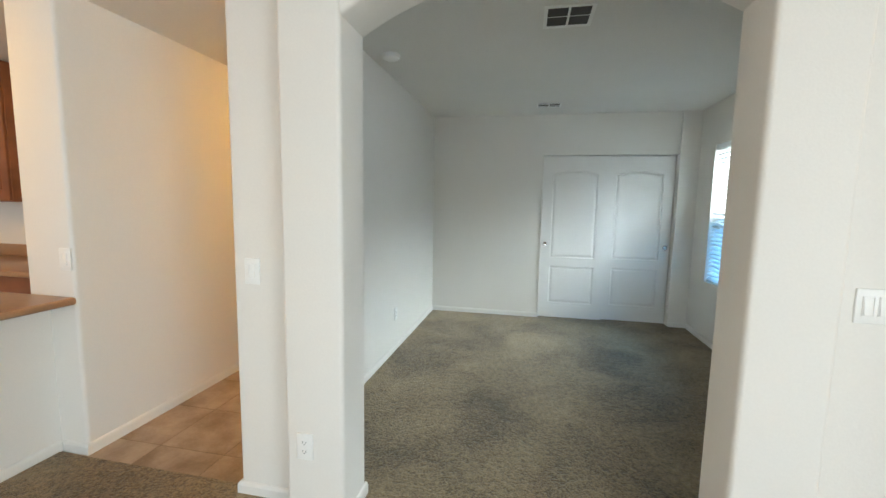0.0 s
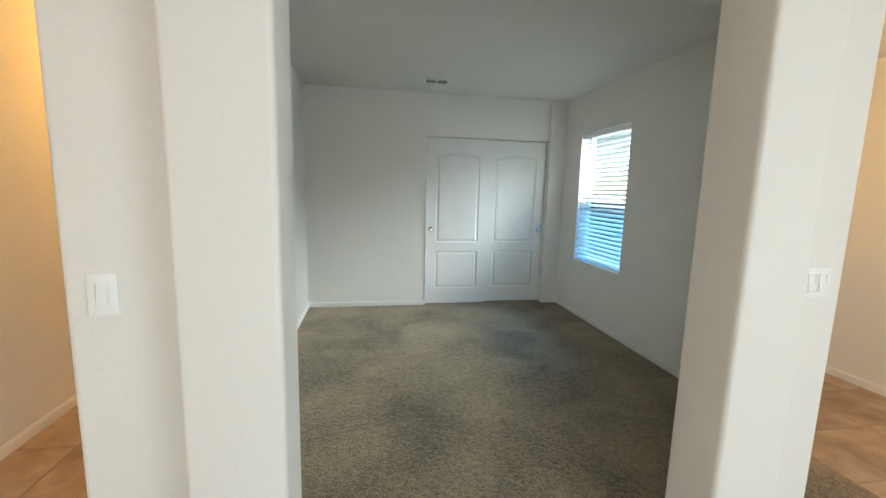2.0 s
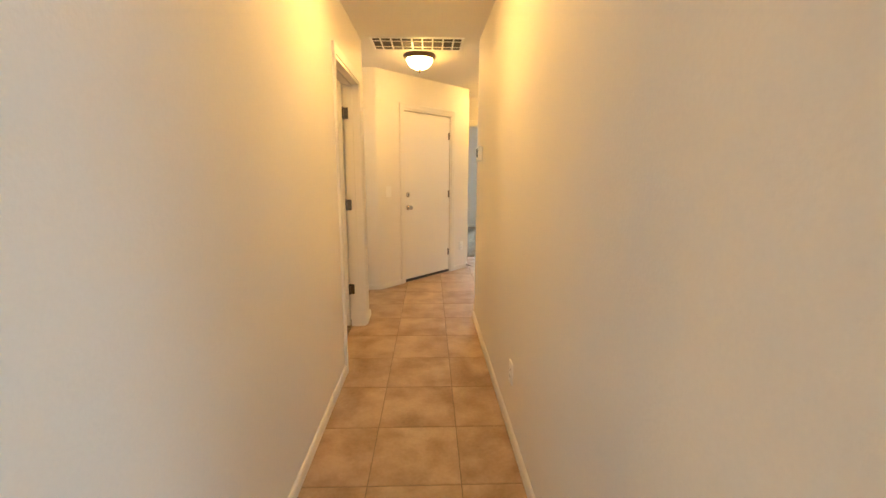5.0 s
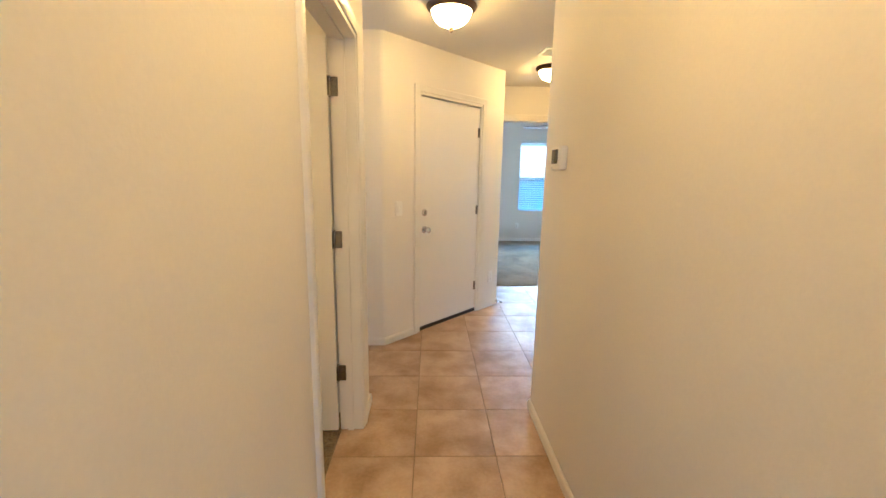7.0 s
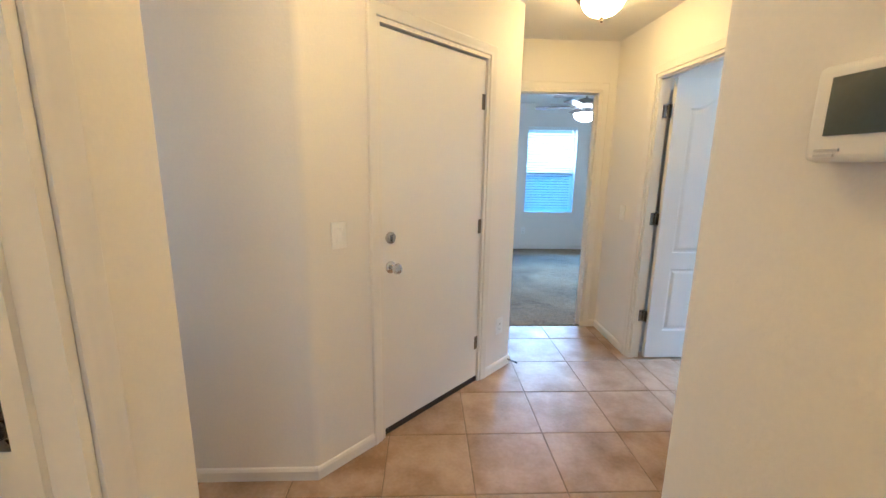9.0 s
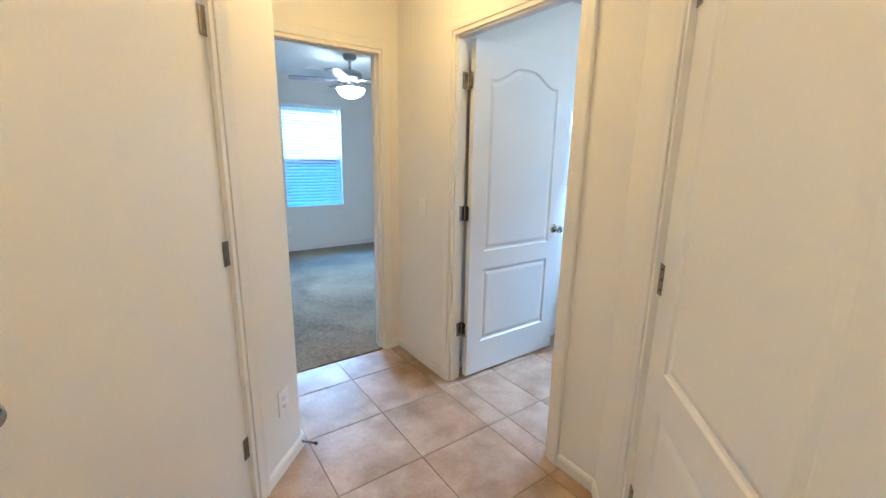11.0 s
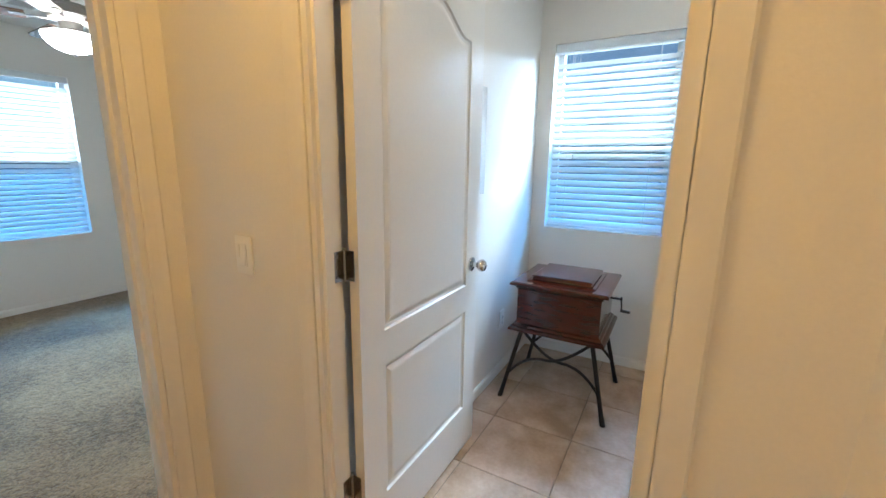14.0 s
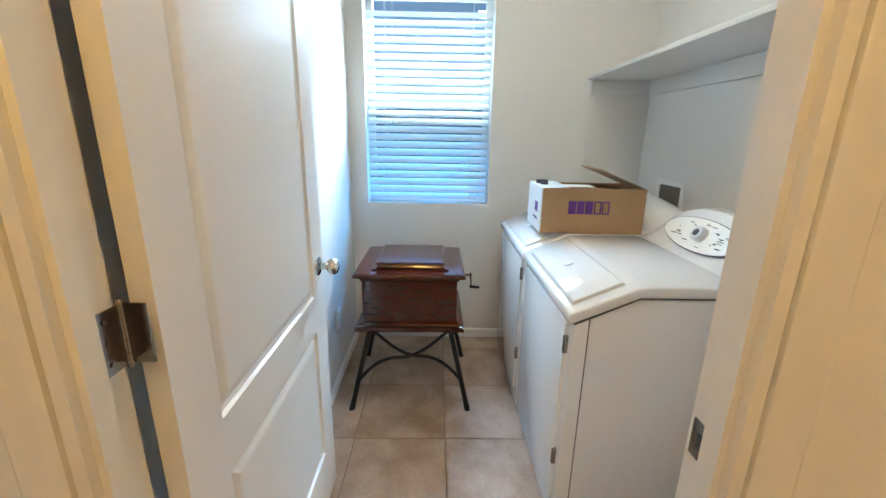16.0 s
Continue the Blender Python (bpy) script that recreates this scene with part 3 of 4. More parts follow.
baseboard([(1.830, 5.785), (2.03, 5.785), (2.03, 3.06), (1.34, 2.37)][::-1])
baseboard([(-0.818, 2.135), (-0.548, 2.135), (-0.548, 2.37)][::-1])
baseboard([(0.89, 2.37), (0.89, 2.135), (1.16, 2.135)][::-1])
baseboard([(1.16, 2.24), (1.445, 2.24), (1.445, 2.36)][::-1])
baseboard([(-1.49, 12.12), (2.12, 12.12), (2.12, 8.69)][::-1])
baseboard([(3.35, 3.95), (3.35, 0.0)][::-1])

# door casings and linings
casing((-0.09, 7.135), (-0.09, 7.965), 2.05, jamb=0.085)
casing(tuple(fb), tuple(fa), 2.055, jamb=0.03)
casing(tuple(cb), tuple(ca), 2.05, jamb=0.03)
casing((-0.217, 8.58), (-0.98, 8.58), 2.05, jamb=0.112)
casing((-2.14, 5.63), (-2.14, 4.80), 2.05, jamb=0.122)
casing((3.20, 3.95), (2.30, 3.95), 2.05, jamb=0.03)


# ---- doors ----
def folded_hinge(parent, u, v, z, sign):
    """A hinge of an open door: one leaf on the jamb, one on the door's edge."""
    bm = bmesh.new()
    for i in range(5):
        lathe(bm, [(0.0065, -0.045 + 0.0182 * i), (0.0065, -0.045 + 0.0182 * i + 0.017)], 12)
    lathe(bm, [(0.004, -0.05), (0.006, -0.047), (0.006, 0.047), (0.004, 0.05)], 10)
    add_box(bm, -0.040, -0.004, -0.001, 0.001, -0.044, 0.044)
    add_box(bm, 0.001, 0.0035, -0.034, -0.004, -0.044, 0.044)
    for a in (0.012, 0.026):
        for sz in (-0.03, 0.0, 0.03):
            lathe(bm, [(0.004, -0.003), (0.0035, -0.002), (0.001, -0.0015)], 8, (-a - 0.004, 0, sz), 'Y')
    ob = finish("hinge", bm, HINGE, parent, True)
    ob.location, ob.scale = (u, v, z), (1, sign, 1)
    return tagged(ob, "worn nickel butt hinge")


def door(name, p, q, label, w, arched=True, panels=True, knobs=(1, -1), bolt=False, bottom=0.018, t=0.035):
    """A door leaf from its hinge edge at p towards q; v is on the left of that way."""
    e = thing(name, frame_matrix(p, q), label, "door")
    door_slab("leaf", w, 2.03, e, arched, panels, bottom=bottom, t=t)
    for sign in knobs:
        v = t if sign > 0 else 0.0
        knob(e, w - 0.065, 0.925, v, sign)
        if bolt:
            deadbolt(e, w - 0.065, 1.075, v, sign)
    return e


HZ = (0.34, 1.075, 1.815)
d = door("laundry_door", (0.020, 7.912), (1.0, 7.914), "white moulded two-panel door with arched top panel, open", 0.815)
for z in HZ:
    folded_hinge(d, -0.018, 0.036, z, 1)
d = door("side_door", (-2.268, 5.612), (-3.2, 5.60), "white moulded two-panel door with arched top panel, standing open", 0.76)
for z in HZ:
    folded_hinge(d, -0.004, -0.001, z, -1)
e0, e1 = fb - fdir * 0.012 + fin * 0.050, fa + fdir * 0.010 + fin * 0.050
d = door("entry_door", tuple(e0), tuple(e1), "plain white flush door, closed, with chrome deadbolt and knob", 0.811, panels=False, knobs=(1,), bolt=True, bottom=0.035)
for z in (0.28, 1.06, 1.80):
    hinge(d, -0.003, z, 0.039)
bm = bmesh.new()
add_box(bm, 0.0, 0.811, -0.004, 0.040, 0.002, 0.036)
tagged(finish("door_sweep", bm, DARK, d, bevel=0.003), "dark rubber sweep under the door")
k0, k1 = ca + cdir * 0.012 + cin * 0.050, cb
d = door("closet_door", tuple(k1 - cdir * 0.012 + cin * 0.050 - cdir * 0.761), tuple(k1 + cin * 0.05), "white moulded two-panel closet door, closed", 0.761, arched=True, knobs=(-1,), t=0.035)
d.matrix_world = d.matrix_world @ Matrix.Translation((0, -0.035, 0))
for z in HZ:
    hinge(d, -0.003, z, -0.004)
d = door("house_door", (3.185, 3.99), (2.2, 3.99), "white panelled house door, closed", 0.87, arched=False, knobs=(1,), bottom=0.035)
for z in HZ:
    hinge(d, -0.003, z, 0.039)
bm = bmesh.new()
add_box(bm, 0.0, 0.87, -0.03, 0.05, 0.0, 0.034)
tagged(finish("door_sweep", bm, DARK, d, bevel=0.003), "dark metal threshold")

# bedroom door, swung far back into the bedroom, with its hinges on the jamb
d = door("bedroom_door", (-0.990, 8.735), (-1.44, 9.25), "white moulded two-panel door, swung back into the bedroom", 0.60)
for z in HZ:
    bm = bmesh.new()
    add_box(bm, 0.0, 0.003, -0.036, -0.002, -0.044, 0.044)
    lathe(bm, [(0.0065, -0.045), (0.0065, 0.045)], 12, (0.006, 0.002, 0))
    o = finish("hinge", bm, HINGE, d, True)
    o.matrix_basis = frame_matrix((-0.990, 8.735), (-1.44, 9.25)).inverted() @ pose(-0.9655, 8.692, z)
    tagged(o, "worn nickel butt hinge")

# strike plate on the laundry jamb
e = thing("strike_plate", pose(-0.035, 7.150, 0.93), "worn nickel strike plate let into the door jamb", "strike plate")
bm = bmesh.new()
add_box(bm, -0.022, 0.022, -0.002, 0.002, -0.029, 0.029)
finish("plate", bm, HINGE, e, True, 0.001)
# No hole is cut: a dark block on the plate stands for its shade.
bm = bmesh.new()
add_box(bm, -0.008, 0.008, 0.0015, 0.003, -0.012, 0.012)
finish("latch_hole_shade", bm, DARK, e)

# sliding wardrobe doors of the den
for x, y, kx in ((0.337, 5.835, 0.05), (1.070, 5.885, 0.70)):
    e = thing("wardrobe_sliding_door", pose(x, y, 0), "white moulded two-panel sliding wardrobe door, closed", "door", "wardrobe doors")
    door_slab("leaf", 0.752, 2.00, e, False, True, t=0.033, bottom=0.014, low=True)
    bm = bmesh.new()
    lathe(bm, [(0.001, -0.003), (0.018, -0.003), (0.026, -0.005), (0.028, -0.002), (0.028, 0.003)], 24, (0, 0, 0), 'Y')
    o = finish("finger_pull", bm, CHROME, e, True)
    o.location = (kx, 0, 0.93)
    tagged(o, "round chrome finger pull")
structure(box("trim_wardrobe", 0.322, 0.335, 5.798, 5.95, 0.0, 2.02, TRIM, bevel=0.002), "white wardrobe jamb strip", "trim")
structure(box("trim_wardrobe_track", 0.335, 1.830, 5.80, 5.94, 2.006, 2.022, TRIM), "white sliding door track cover", "trim")


# ---- windows and blinds ----
def window(name, m, w, z0, z1, tilt=-38):
    """m: u along the wall, v into the room, z up; the origin is at the opening's corner on the room face of the wall."""
    h = z1 - z0
    e = thing(name, m, "white vinyl single-hung window with an insect screen on its lower half", "window")
    e["kind"] = "structure"
    bm = bmesh.new()
    dpt = (-0.150, -0.105)
    fw = 0.04
    add_box(bm, 0, fw, *dpt, z0, z1)
    add_box(bm, w - fw, w, *dpt, z0, z1)
    add_box(bm, fw, w - fw, *dpt, z0, z0 + fw)
    add_box(bm, fw, w - fw, *dpt, z1 - fw, z1)
    add_box(bm, fw, w - fw, *dpt, z0 + h / 2 - 0.022, z0 + h / 2 + 0.022)
    finish("frame", bm, VINYL, e)
    bm = bmesh.new()
    add_box(bm, fw, w - fw, -0.130, -0.126, z0 + fw, z1 - fw)
    g = finish("pane", bm, GLASS, e)
    g.visible_shadow = False
    bm = bmesh.new()
    add_box(bm, fw, w - fw, -0.142, -0.140, z0 + fw, z0 + h / 2 - 0.022)
    finish("insect_screen", bm, SCREEN, e)
    b = thing("venetian_blind", m, "white slatted venetian blind, lowered, slats tilted half open", "blind")
    bm = bmesh.new()
    add_box(bm, 0.004, w - 0.004, -0.070, -0.008, z1 - 0.055, z1 - 0.002)
    finish("headrail", bm, SLAT, b, True, 0.004)
    bm = bmesh.new()
    add_box(bm, 0.008, w - 0.008, -0.066, -0.014, z0 + 0.006, z0 + 0.026)
    finish("bottom_rail", bm, SLAT, b, True, 0.005)
    pitch = 0.0455
    n = int((h - 0.10) / pitch)
    ring = []
    bm = bmesh.new()
    prof = [(-0.025, 0.0), (-0.013, 0.0028), (0.0, 0.0036), (0.013, 0.0028), (0.025, 0.0), (0.025, -0.0026), (0.013, 0.0), (0.0, 0.0009), (-0.013, 0.0), (-0.025, -0.0026)]
    sweep(bm, [[(0.010, a, c) for a, c in prof], [(w - 0.010, a, c) for a, c in prof]])
    first = finish("slat", bm, SLAT, b, True)
    for i in range(n):
        s = first if i == 0 else first.copy()
        if i:
            scene.collection.objects.link(s)
        s.location = (0, -0.040, z0 + 0.045 + pitch * i)
        s.rotation_euler = (radians(tilt), 0, 0)
    bm = bmesh.new()
    for u in (0.12, w - 0.12):
        for v in (-0.067, -0.013):
            tube(bm, [(u, v, z0 + 0.02), (u, v, z1 - 0.03)], 0.0012, 6)
    finish("ladder_cord", bm, SLAT, b)
    bm = bmesh.new()
    tube(bm, [(w * 0.78, -0.010, z1 - 0.05), (w * 0.785, -0.006, z0 + h * 0.42)], 0.0012, 6)
    lathe(bm, [(0.002, 0.0), (0.007, -0.008), (0.008, -0.03), (0.003, -0.034)], 10, (w * 0.785, -0.006, z0 + h * 0.42))
    finish("pull_cord", bm, PLASTIC, b, True)
    return e


window("window_1", frame_matrix((2.03, 4.505), (2.03, 5.40)), 0.895, 0.635, 2.055, -27)
window("window_2", frame_matrix((2.08, 7.20), (2.08, 7.957)), 0.757, 0.928, 2.155, -46)
window("window_3", frame_matrix((0.905, 12.12), (0.06, 12.12)), 0.845, 0.66, 2.095, -46)


# ---- ceiling fittings ----
def ceiling_lamp(x, y, z, glass=LAMPGLASS):
    e = thing("ceiling_lamp", pose(x, y, z), "lit flush ceiling lamp with bronze rim and alabaster glass bowl", "lamp", "hall ceiling lamps")
    bm = bmesh.new()
    lathe(bm, [(0.001, 0.0), (0.150, 0.0), (0.156, -0.010), (0.150, -0.026), (0.136, -0.036), (0.128, -0.040), (0.120, -0.036), (0.001, -0.030)], 40)
    finish("rim", bm, BRONZE, e, True)
    bm = bmesh.new()
    lathe(bm, [(0.124, -0.038), (0.120, -0.058), (0.106, -0.084), (0.080, -0.108), (0.045, -0.124), (0.012, -0.130), (0.001, -0.130)], 40)
    tagged(finish("bowl", bm, glass, e, True), "glowing alabaster glass bowl")
    bm = bmesh.new()
    lathe(bm, [(0.001, -0.128), (0.013, -0.130), (0.014, -0.137), (0.007, -0.142), (0.009, -0.150), (0.004, -0.158), (0.001, -0.159)], 16)
    finish("finial", bm, BRONZE, e, True)
    return e


lamp = ceiling_lamp(-1.675, 4.23, 2.43)
copy_thing(lamp, pose(-1.660, 6.27, 2.43))
copy_thing(lamp, pose(-0.625, 7.68, 2.43))
# Next two: unseen kitchen lamps, added to warm the pier's side and hall end.
copy_thing(lamp, pose(-3.3, 1.7, 2.43))
copy_thing(lamp, pose(-4.7, 1.0, 2.43))
ceiling_lamp(0.95, 7.05, 2.44, COOLGLASS)
copy_thing(lamp, pose(-2.85, 4.6, 2.43))
copy_thing(lamp, pose(2.6, 2.7, 2.43))


def grille(name, x0, x1, y0, y1, z, label, cells, louvers, along='x', frame_w=0.02):
    """A ceiling air grille with a white frame, dividers and louvres over a sheet painted dark for the shade inside."""
    cx, cy = (x0 + x1) / 2, (y0 + y1) / 2
    e = thing(name, pose(cx, cy, z), label, "vent")
    w, d = (x1 - x0) / 2, (y1 - y0) / 2
    bm = bmesh.new()
    add_box(bm, -w, w, -d, -d + frame_w, -0.008, 0.001)
    add_box(bm, -w, w, d - frame_w, d, -0.008, 0.001)
    add_box(bm, -w, -w + frame_w, -d + frame_w, d - frame_w, -0.008, 0.001)
    add_box(bm, w - frame_w, w, -d + frame_w, d - frame_w, -0.008, 0.001)
    for i in range(1, cells):
        x = -w + 2 * w * i / cells
        add_box(bm, x - 0.006, x + 0.006, -d + frame_w, d - frame_w, -0.008, 0.001)
    finish("grille_frame", bm, PLASTIC, e)
    bm = bmesh.new()
    add_box(bm, -w + 0.004, w - 0.004, -d + 0.004, d - 0.004, -0.0015, 0.0)
    finish("duct_shade", bm, VENTDARK, e)
    bm = bmesh.new()
    if not louvers:
        add_box(bm, -w + frame_w, w - frame_w, -0.002, 0.002, -0.0035, -0.0015)
    for i in range(louvers):
        y = -d + frame_w + (2 * d - 2 * frame_w) * (i + 0.5) / louvers
        v = add_box(bm, -w + frame_w, w - frame_w, y - 0.0025, y + 0.0025, -0.0075, -0.0018)
    finish("louvre", bm, PLASTIC, e)
    return e


grille("return_air_grille", -2.06, -1.28, 5.74, 6.10, 2.43, "wide white return-air grille in the hall ceiling", 9, 2)
grille("ceiling_vent", -0.86, -0.54, 7.06, 7.30, 2.43, "white louvred air vent in the ceiling", 1, 8)
grille("ceiling_vent", 0.215, 0.49, 3.06, 3.34, 2.485, "white air vent with dark openings in the ceiling", 2, 0)
grille("ceiling_vent", 0.215, 0.475, 5.21, 5.42, 2.485, "white louvred air vent in the ceiling", 2, 2)
grille("ceiling_vent", 0.22, 0.56, 11.30, 11.52, 2.46, "white louvred air vent in the bedroom ceiling", 2, 5)
e = thing("smoke_detector", pose(-0.86, 3.63, 2.485), "round white smoke detector on the ceiling", "smoke detector")
bm = bmesh.new()
lathe(bm, [(0.001, 0.001), (0.066, 0.001), (0.066, -0.014), (0.060, -0.028), (0.045, -0.036), (0.001, -0.037)], 32)
finish("housing", bm, PLASTIC, e, True)


def ceiling_fan(x, y, z):
    e = thing("ceiling_fan", pose(x, y, z), "brushed nickel ceiling fan with wooden blades and lit glass bowl", "fan")
    bm = bmesh.new()
    lathe(bm, [(0.001, 0.0), (0.072, 0.0), (0.072, -0.030), (0.055, -0.055), (0.020, -0.068), (0.014, -0.070), (0.014, -0.150), (0.040, -0.156), (0.100, -0.170), (0.125, -0.195),
               (0.125, -0.235), (0.105, -0.260), (0.060, -0.272), (0.055, -0.315), (0.085, -0.325), (0.085, -0.345), (0.001, -0.346)], 36)
    finish("motor", bm, NICKEL, e, True)
    bm = bmesh.new()
    lathe(bm, [(0.150, -0.345), (0.148, -0.362), (0.130, -0.395), (0.095, -0.425), (0.050, -0.443), (0.001, -0.448)], 36)
    tagged(finish("light_bowl", bm, FANGLASS, e, True), "glowing frosted glass bowl")
    bm = bmesh.new()
    lathe(bm, [(0.001, -0.446), (0.012, -0.448), (0.010, -0.462), (0.001, -0.468)], 14)
    finish("finial", bm, NICKEL, e, True)
    for i in range(5):
        a = radians(14 + 72 * i)
        bm = bmesh.new()
        out = []
        for k in range(13):
            s = k / 12
            out.append((0.20 + 0.44 * s, 0.052 + 0.016 * s if k < 12 else 0.045))
        top = [(u, v) for u, v in out] + [(u, -v) for u, v in reversed(out)]
        sweep(bm, [[(u, v, 0.003 + v * 0.13) for u, v in top], [(u, v, -0.003 + v * 0.13) for u, v in top]])
        b = finish("blade", bm, BLADE, e)
        b.location, b.rotation_euler = (0, 0, -0.262), (0, 0, a)
        bm = bmesh.new()
        add_box(bm, 0.09, 0.24, -0.014, 0.014, -0.006, 0.0)
        add_box(bm, 0.20, 0.27, -0.040, 0.040, -0.006, -0.002)
        b = finish("blade_arm", bm, NICKEL, e, True, 0.002)
        b.location, b.rotation_euler = (0, 0, -0.262), (radians(0), 0, a)
    return e


ceiling_fan(0.41, 10.54, 2.46)

# ---- wall plates ----
plate("light_switch", (-1.03, 2.24, 1.087), 0, "white rocker light switch on the pier")
plate("light_switch", (1.315, 2.24, 1.086), 0, "white double rocker light switch on the pier", w=0.118)
plate("light_switch", (-1.1308, 2.375, 1.10), -90, "white rocker light switch inside the hall")
plate("light_switch", (-2.185, 2.31, 1.08), 0, "white rocker light switch on the wall end")
q = F0 + fdir * 0.155
plate("light_switch", (q.x, q.y, 1.125), 45.5, "white rocker light switch beside the entry door")
plate("light_switch", (-0.09, 8.26, 1.085), -90, "white rocker light switch beside the laundry door")
q = F0 + fdir * 1.44
plate("wall_outlet", (q.x, q.y, 0.33), 45.5, "white wall outlet beside the entry door", kind="socket", category="outlet")
plate("wall_outlet", (-0.725, 2.135, 0.36), 0, "white wall outlet on the pier", kind="socket", category="outlet")
plate("wall_outlet", (-1.1404, 4.10, 0.335), -90, "white wall outlet low on the hall wall", kind="socket", category="outlet")
plate("wall_outlet", (-1.03, 4.27, 0.355), 90, "white wall outlet low on the den wall", kind="socket", category="outlet")
plate("wall_outlet", (1.56, 8.06, 0.37), 0, "white wall outlet low on the laundry wall", kind="socket", category="outlet")
plate("wall_outlet", (0.06, 12.12, 0.33), 0, "white wall outlet low on the bedroom wall", kind="socket", category="outlet")

# spring door stop on the baseboard
q = F0 + fdir * 1.555
e = thing("door_stop", frame_matrix(tuple(q), tuple(q - fdir)), "thin metal spring door stop on the baseboard", "door stop")
bm = bmesh.new()
tube(bm, [(0.0, 0.012 + 0.0016 * k, 0.038 + 0.0045 * math.sin(k * 1.3)) for k in range(44)], 0.0035, 8)
finish("spring", bm, HINGE, e, True)
bm = bmesh.new()
lathe(bm, [(0.001, 0.080), (0.007, 0.080), (0.008, 0.092), (0.001, 0.094)], 12, (0, 0, 0.038), 'Y')
finish("tip", bm, DARK, e, True)

# thermostat
e = thing("thermostat", pose(-1.1484, 5.522, 1.497, 0, 0, -90), "white thermostat with dark grey display on the hall wall", "thermostat")
bm = bmesh.new()
add_box(bm, -0.078, 0.078, -0.034, 0.001, -0.056, 0.056)
finish("housing", bm, PLASTIC, e, True, 0.010, 3)
bm = bmesh.new()
add_box(bm, -0.052, 0.040, -0.0365, -0.030, -0.026, 0.040)
tagged(finish("display", bm, material("lcd_grey", (0.07, 0.09, 0.09), 0.25), e, True, 0.001), "dark grey display")
bm = bmesh.new()
add_box(bm, -0.060, -0.030, -0.0355, -0.033, -0.044, -0.041)
add_box(bm, -0.060, -0.036, -0.0355, -0.033, -0.050, -0.047)
finish("print", bm, PANELGREY, e)

# ---- laundry ----


def music_cabinet():
    """A table-top disc music box on an iron stand."""
    e = thing("music_cabinet", pose(1.545, 7.648, 0.0), "dark mahogany hand-cranked music box on a black iron stand", "music box")
    hx, hy = 0.262, 0.265
    bm = bmesh.new()

    def ring(a, b, z):
        return [(-a, -b, z), (a, -b, z), (a, b, z), (-a, b, z)]
    sweep(bm, [ring(hx, hy, 0.430), ring(hx, hy, 0.440), ring(hx - 0.008, hy - 0.008, 0.449), ring(hx - 0.018, hy - 0.018, 0.452), ring(hx - 0.024, hy - 0.024, 0.464),
               ring(hx - 0.034, hy - 0.034, 0.470), ring(hx - 0.036, hy - 0.036, 0.476)])
    finish("plinth", bm, MAHOGANY, e)
    bm = bmesh.new()
    a, b = hx - 0.038, hy - 0.038
    sweep(bm, [ring(a, b, 0.476), ring(a, b, 0.672), ring(a + 0.008, b + 0.008, 0.680), ring(a + 0.012, b + 0.012, 0.694)])
    finish("case", bm, MAHOGANY, e)
    bm = bmesh.new()
    sweep(bm, [ring(hx - 0.012, hy - 0.012, 0.694), ring(hx - 0.002, hy - 0.002, 0.698), ring(hx, hy, 0.706), ring(hx - 0.003, hy - 0.003, 0.713), ring(hx - 0.012, hy - 0.012, 0.718)])
    finish("top_board", bm, MAHOGANY, e)
    bm = bmesh.new()
    lx, ly, ox = 0.195, 0.185, 0.0
    rows = []
    for f, z in ((1.0, 0.718), (1.0, 0.724), (0.88, 0.727), (0.85, 0.738), (0.90, 0.742), (0.88, 0.748), (0.85, 0.751)):
        rows.append([(ox + p[0], p[1], p[2]) for p in ring(lx * f, ly * f, z)])
    sweep(bm, rows)
    finish("lid", bm, MAHOGANY, e)
    # corner pegs
    for sx, sy in ((-1, -1), (-1, 1), (1, -1), (1, 1)):
        bm = bmesh.new()
        foot = Vector((sx * (hx + 0.002), sy * (hy + 0.028), 0.0))
        head = Vector((sx * (hx - 0.055), sy * (hy - 0.07), 0.432))
        rows = []
        for k in range(7):
            p = foot.lerp(head, k / 6)
            r = 0.0125 if k else 0.015
            rows.append([(p.x + r * math.cos(i * math.pi / 4), p.y + r * math.sin(i * math.pi / 4), p.z) for i in range(8)])
        sweep(bm, rows)
        finish("leg", bm, IRON, e, True)
    for sx in (-1, 1):
        for s in (-1, 1):
            # a bow from under the board on one side to the opposite leg
            pts = []
            for k in range(25):
                f = k / 24
                y = s * (0.20 - 0.455 * f)
                z = 0.428 - 0.150 * math.sin(math.pi * min(f, 0.55) / 1.1) if f < 0.55 else 0.278 - 0.125 * ((f - 0.55) / 0.45) ** 2.2
                x = sx * (hx - 0.052 + 0.050 * max(0.0, 0.43 - z) / 0.43)
                pts.append((x + 0.006 * s, y, z))
            bm = bmesh.new()
            tube(bm, pts, 0.0085, 8)
            finish("brace", bm, IRON, e, True)
    bm = bmesh.new()
    cy = -(hy - 0.038)
    tube(bm, [(-0.06, cy + 0.01, 0.655), (-0.06, cy - 0.075, 0.655)], 0.006, 10)
    lathe(bm, [(0.010, 0.0), (0.014, -0.004), (0.010, -0.010)], 12, (-0.06, cy - 0.072, 0.655), 'Y')
    tube(bm, [(-0.06, cy - 0.075, 0.66), (-0.055, cy - 0.080, 0.62), (-0.045, cy - 0.082, 0.585)], 0.0045, 8)
    tube(bm, [(-0.045, cy - 0.075, 0.585), (-0.045, cy - 0.125, 0.582)], 0.008, 10)
    tagged(finish("crank", bm, IRON, e, True), "black iron hand crank")
    return e


music_cabinet()


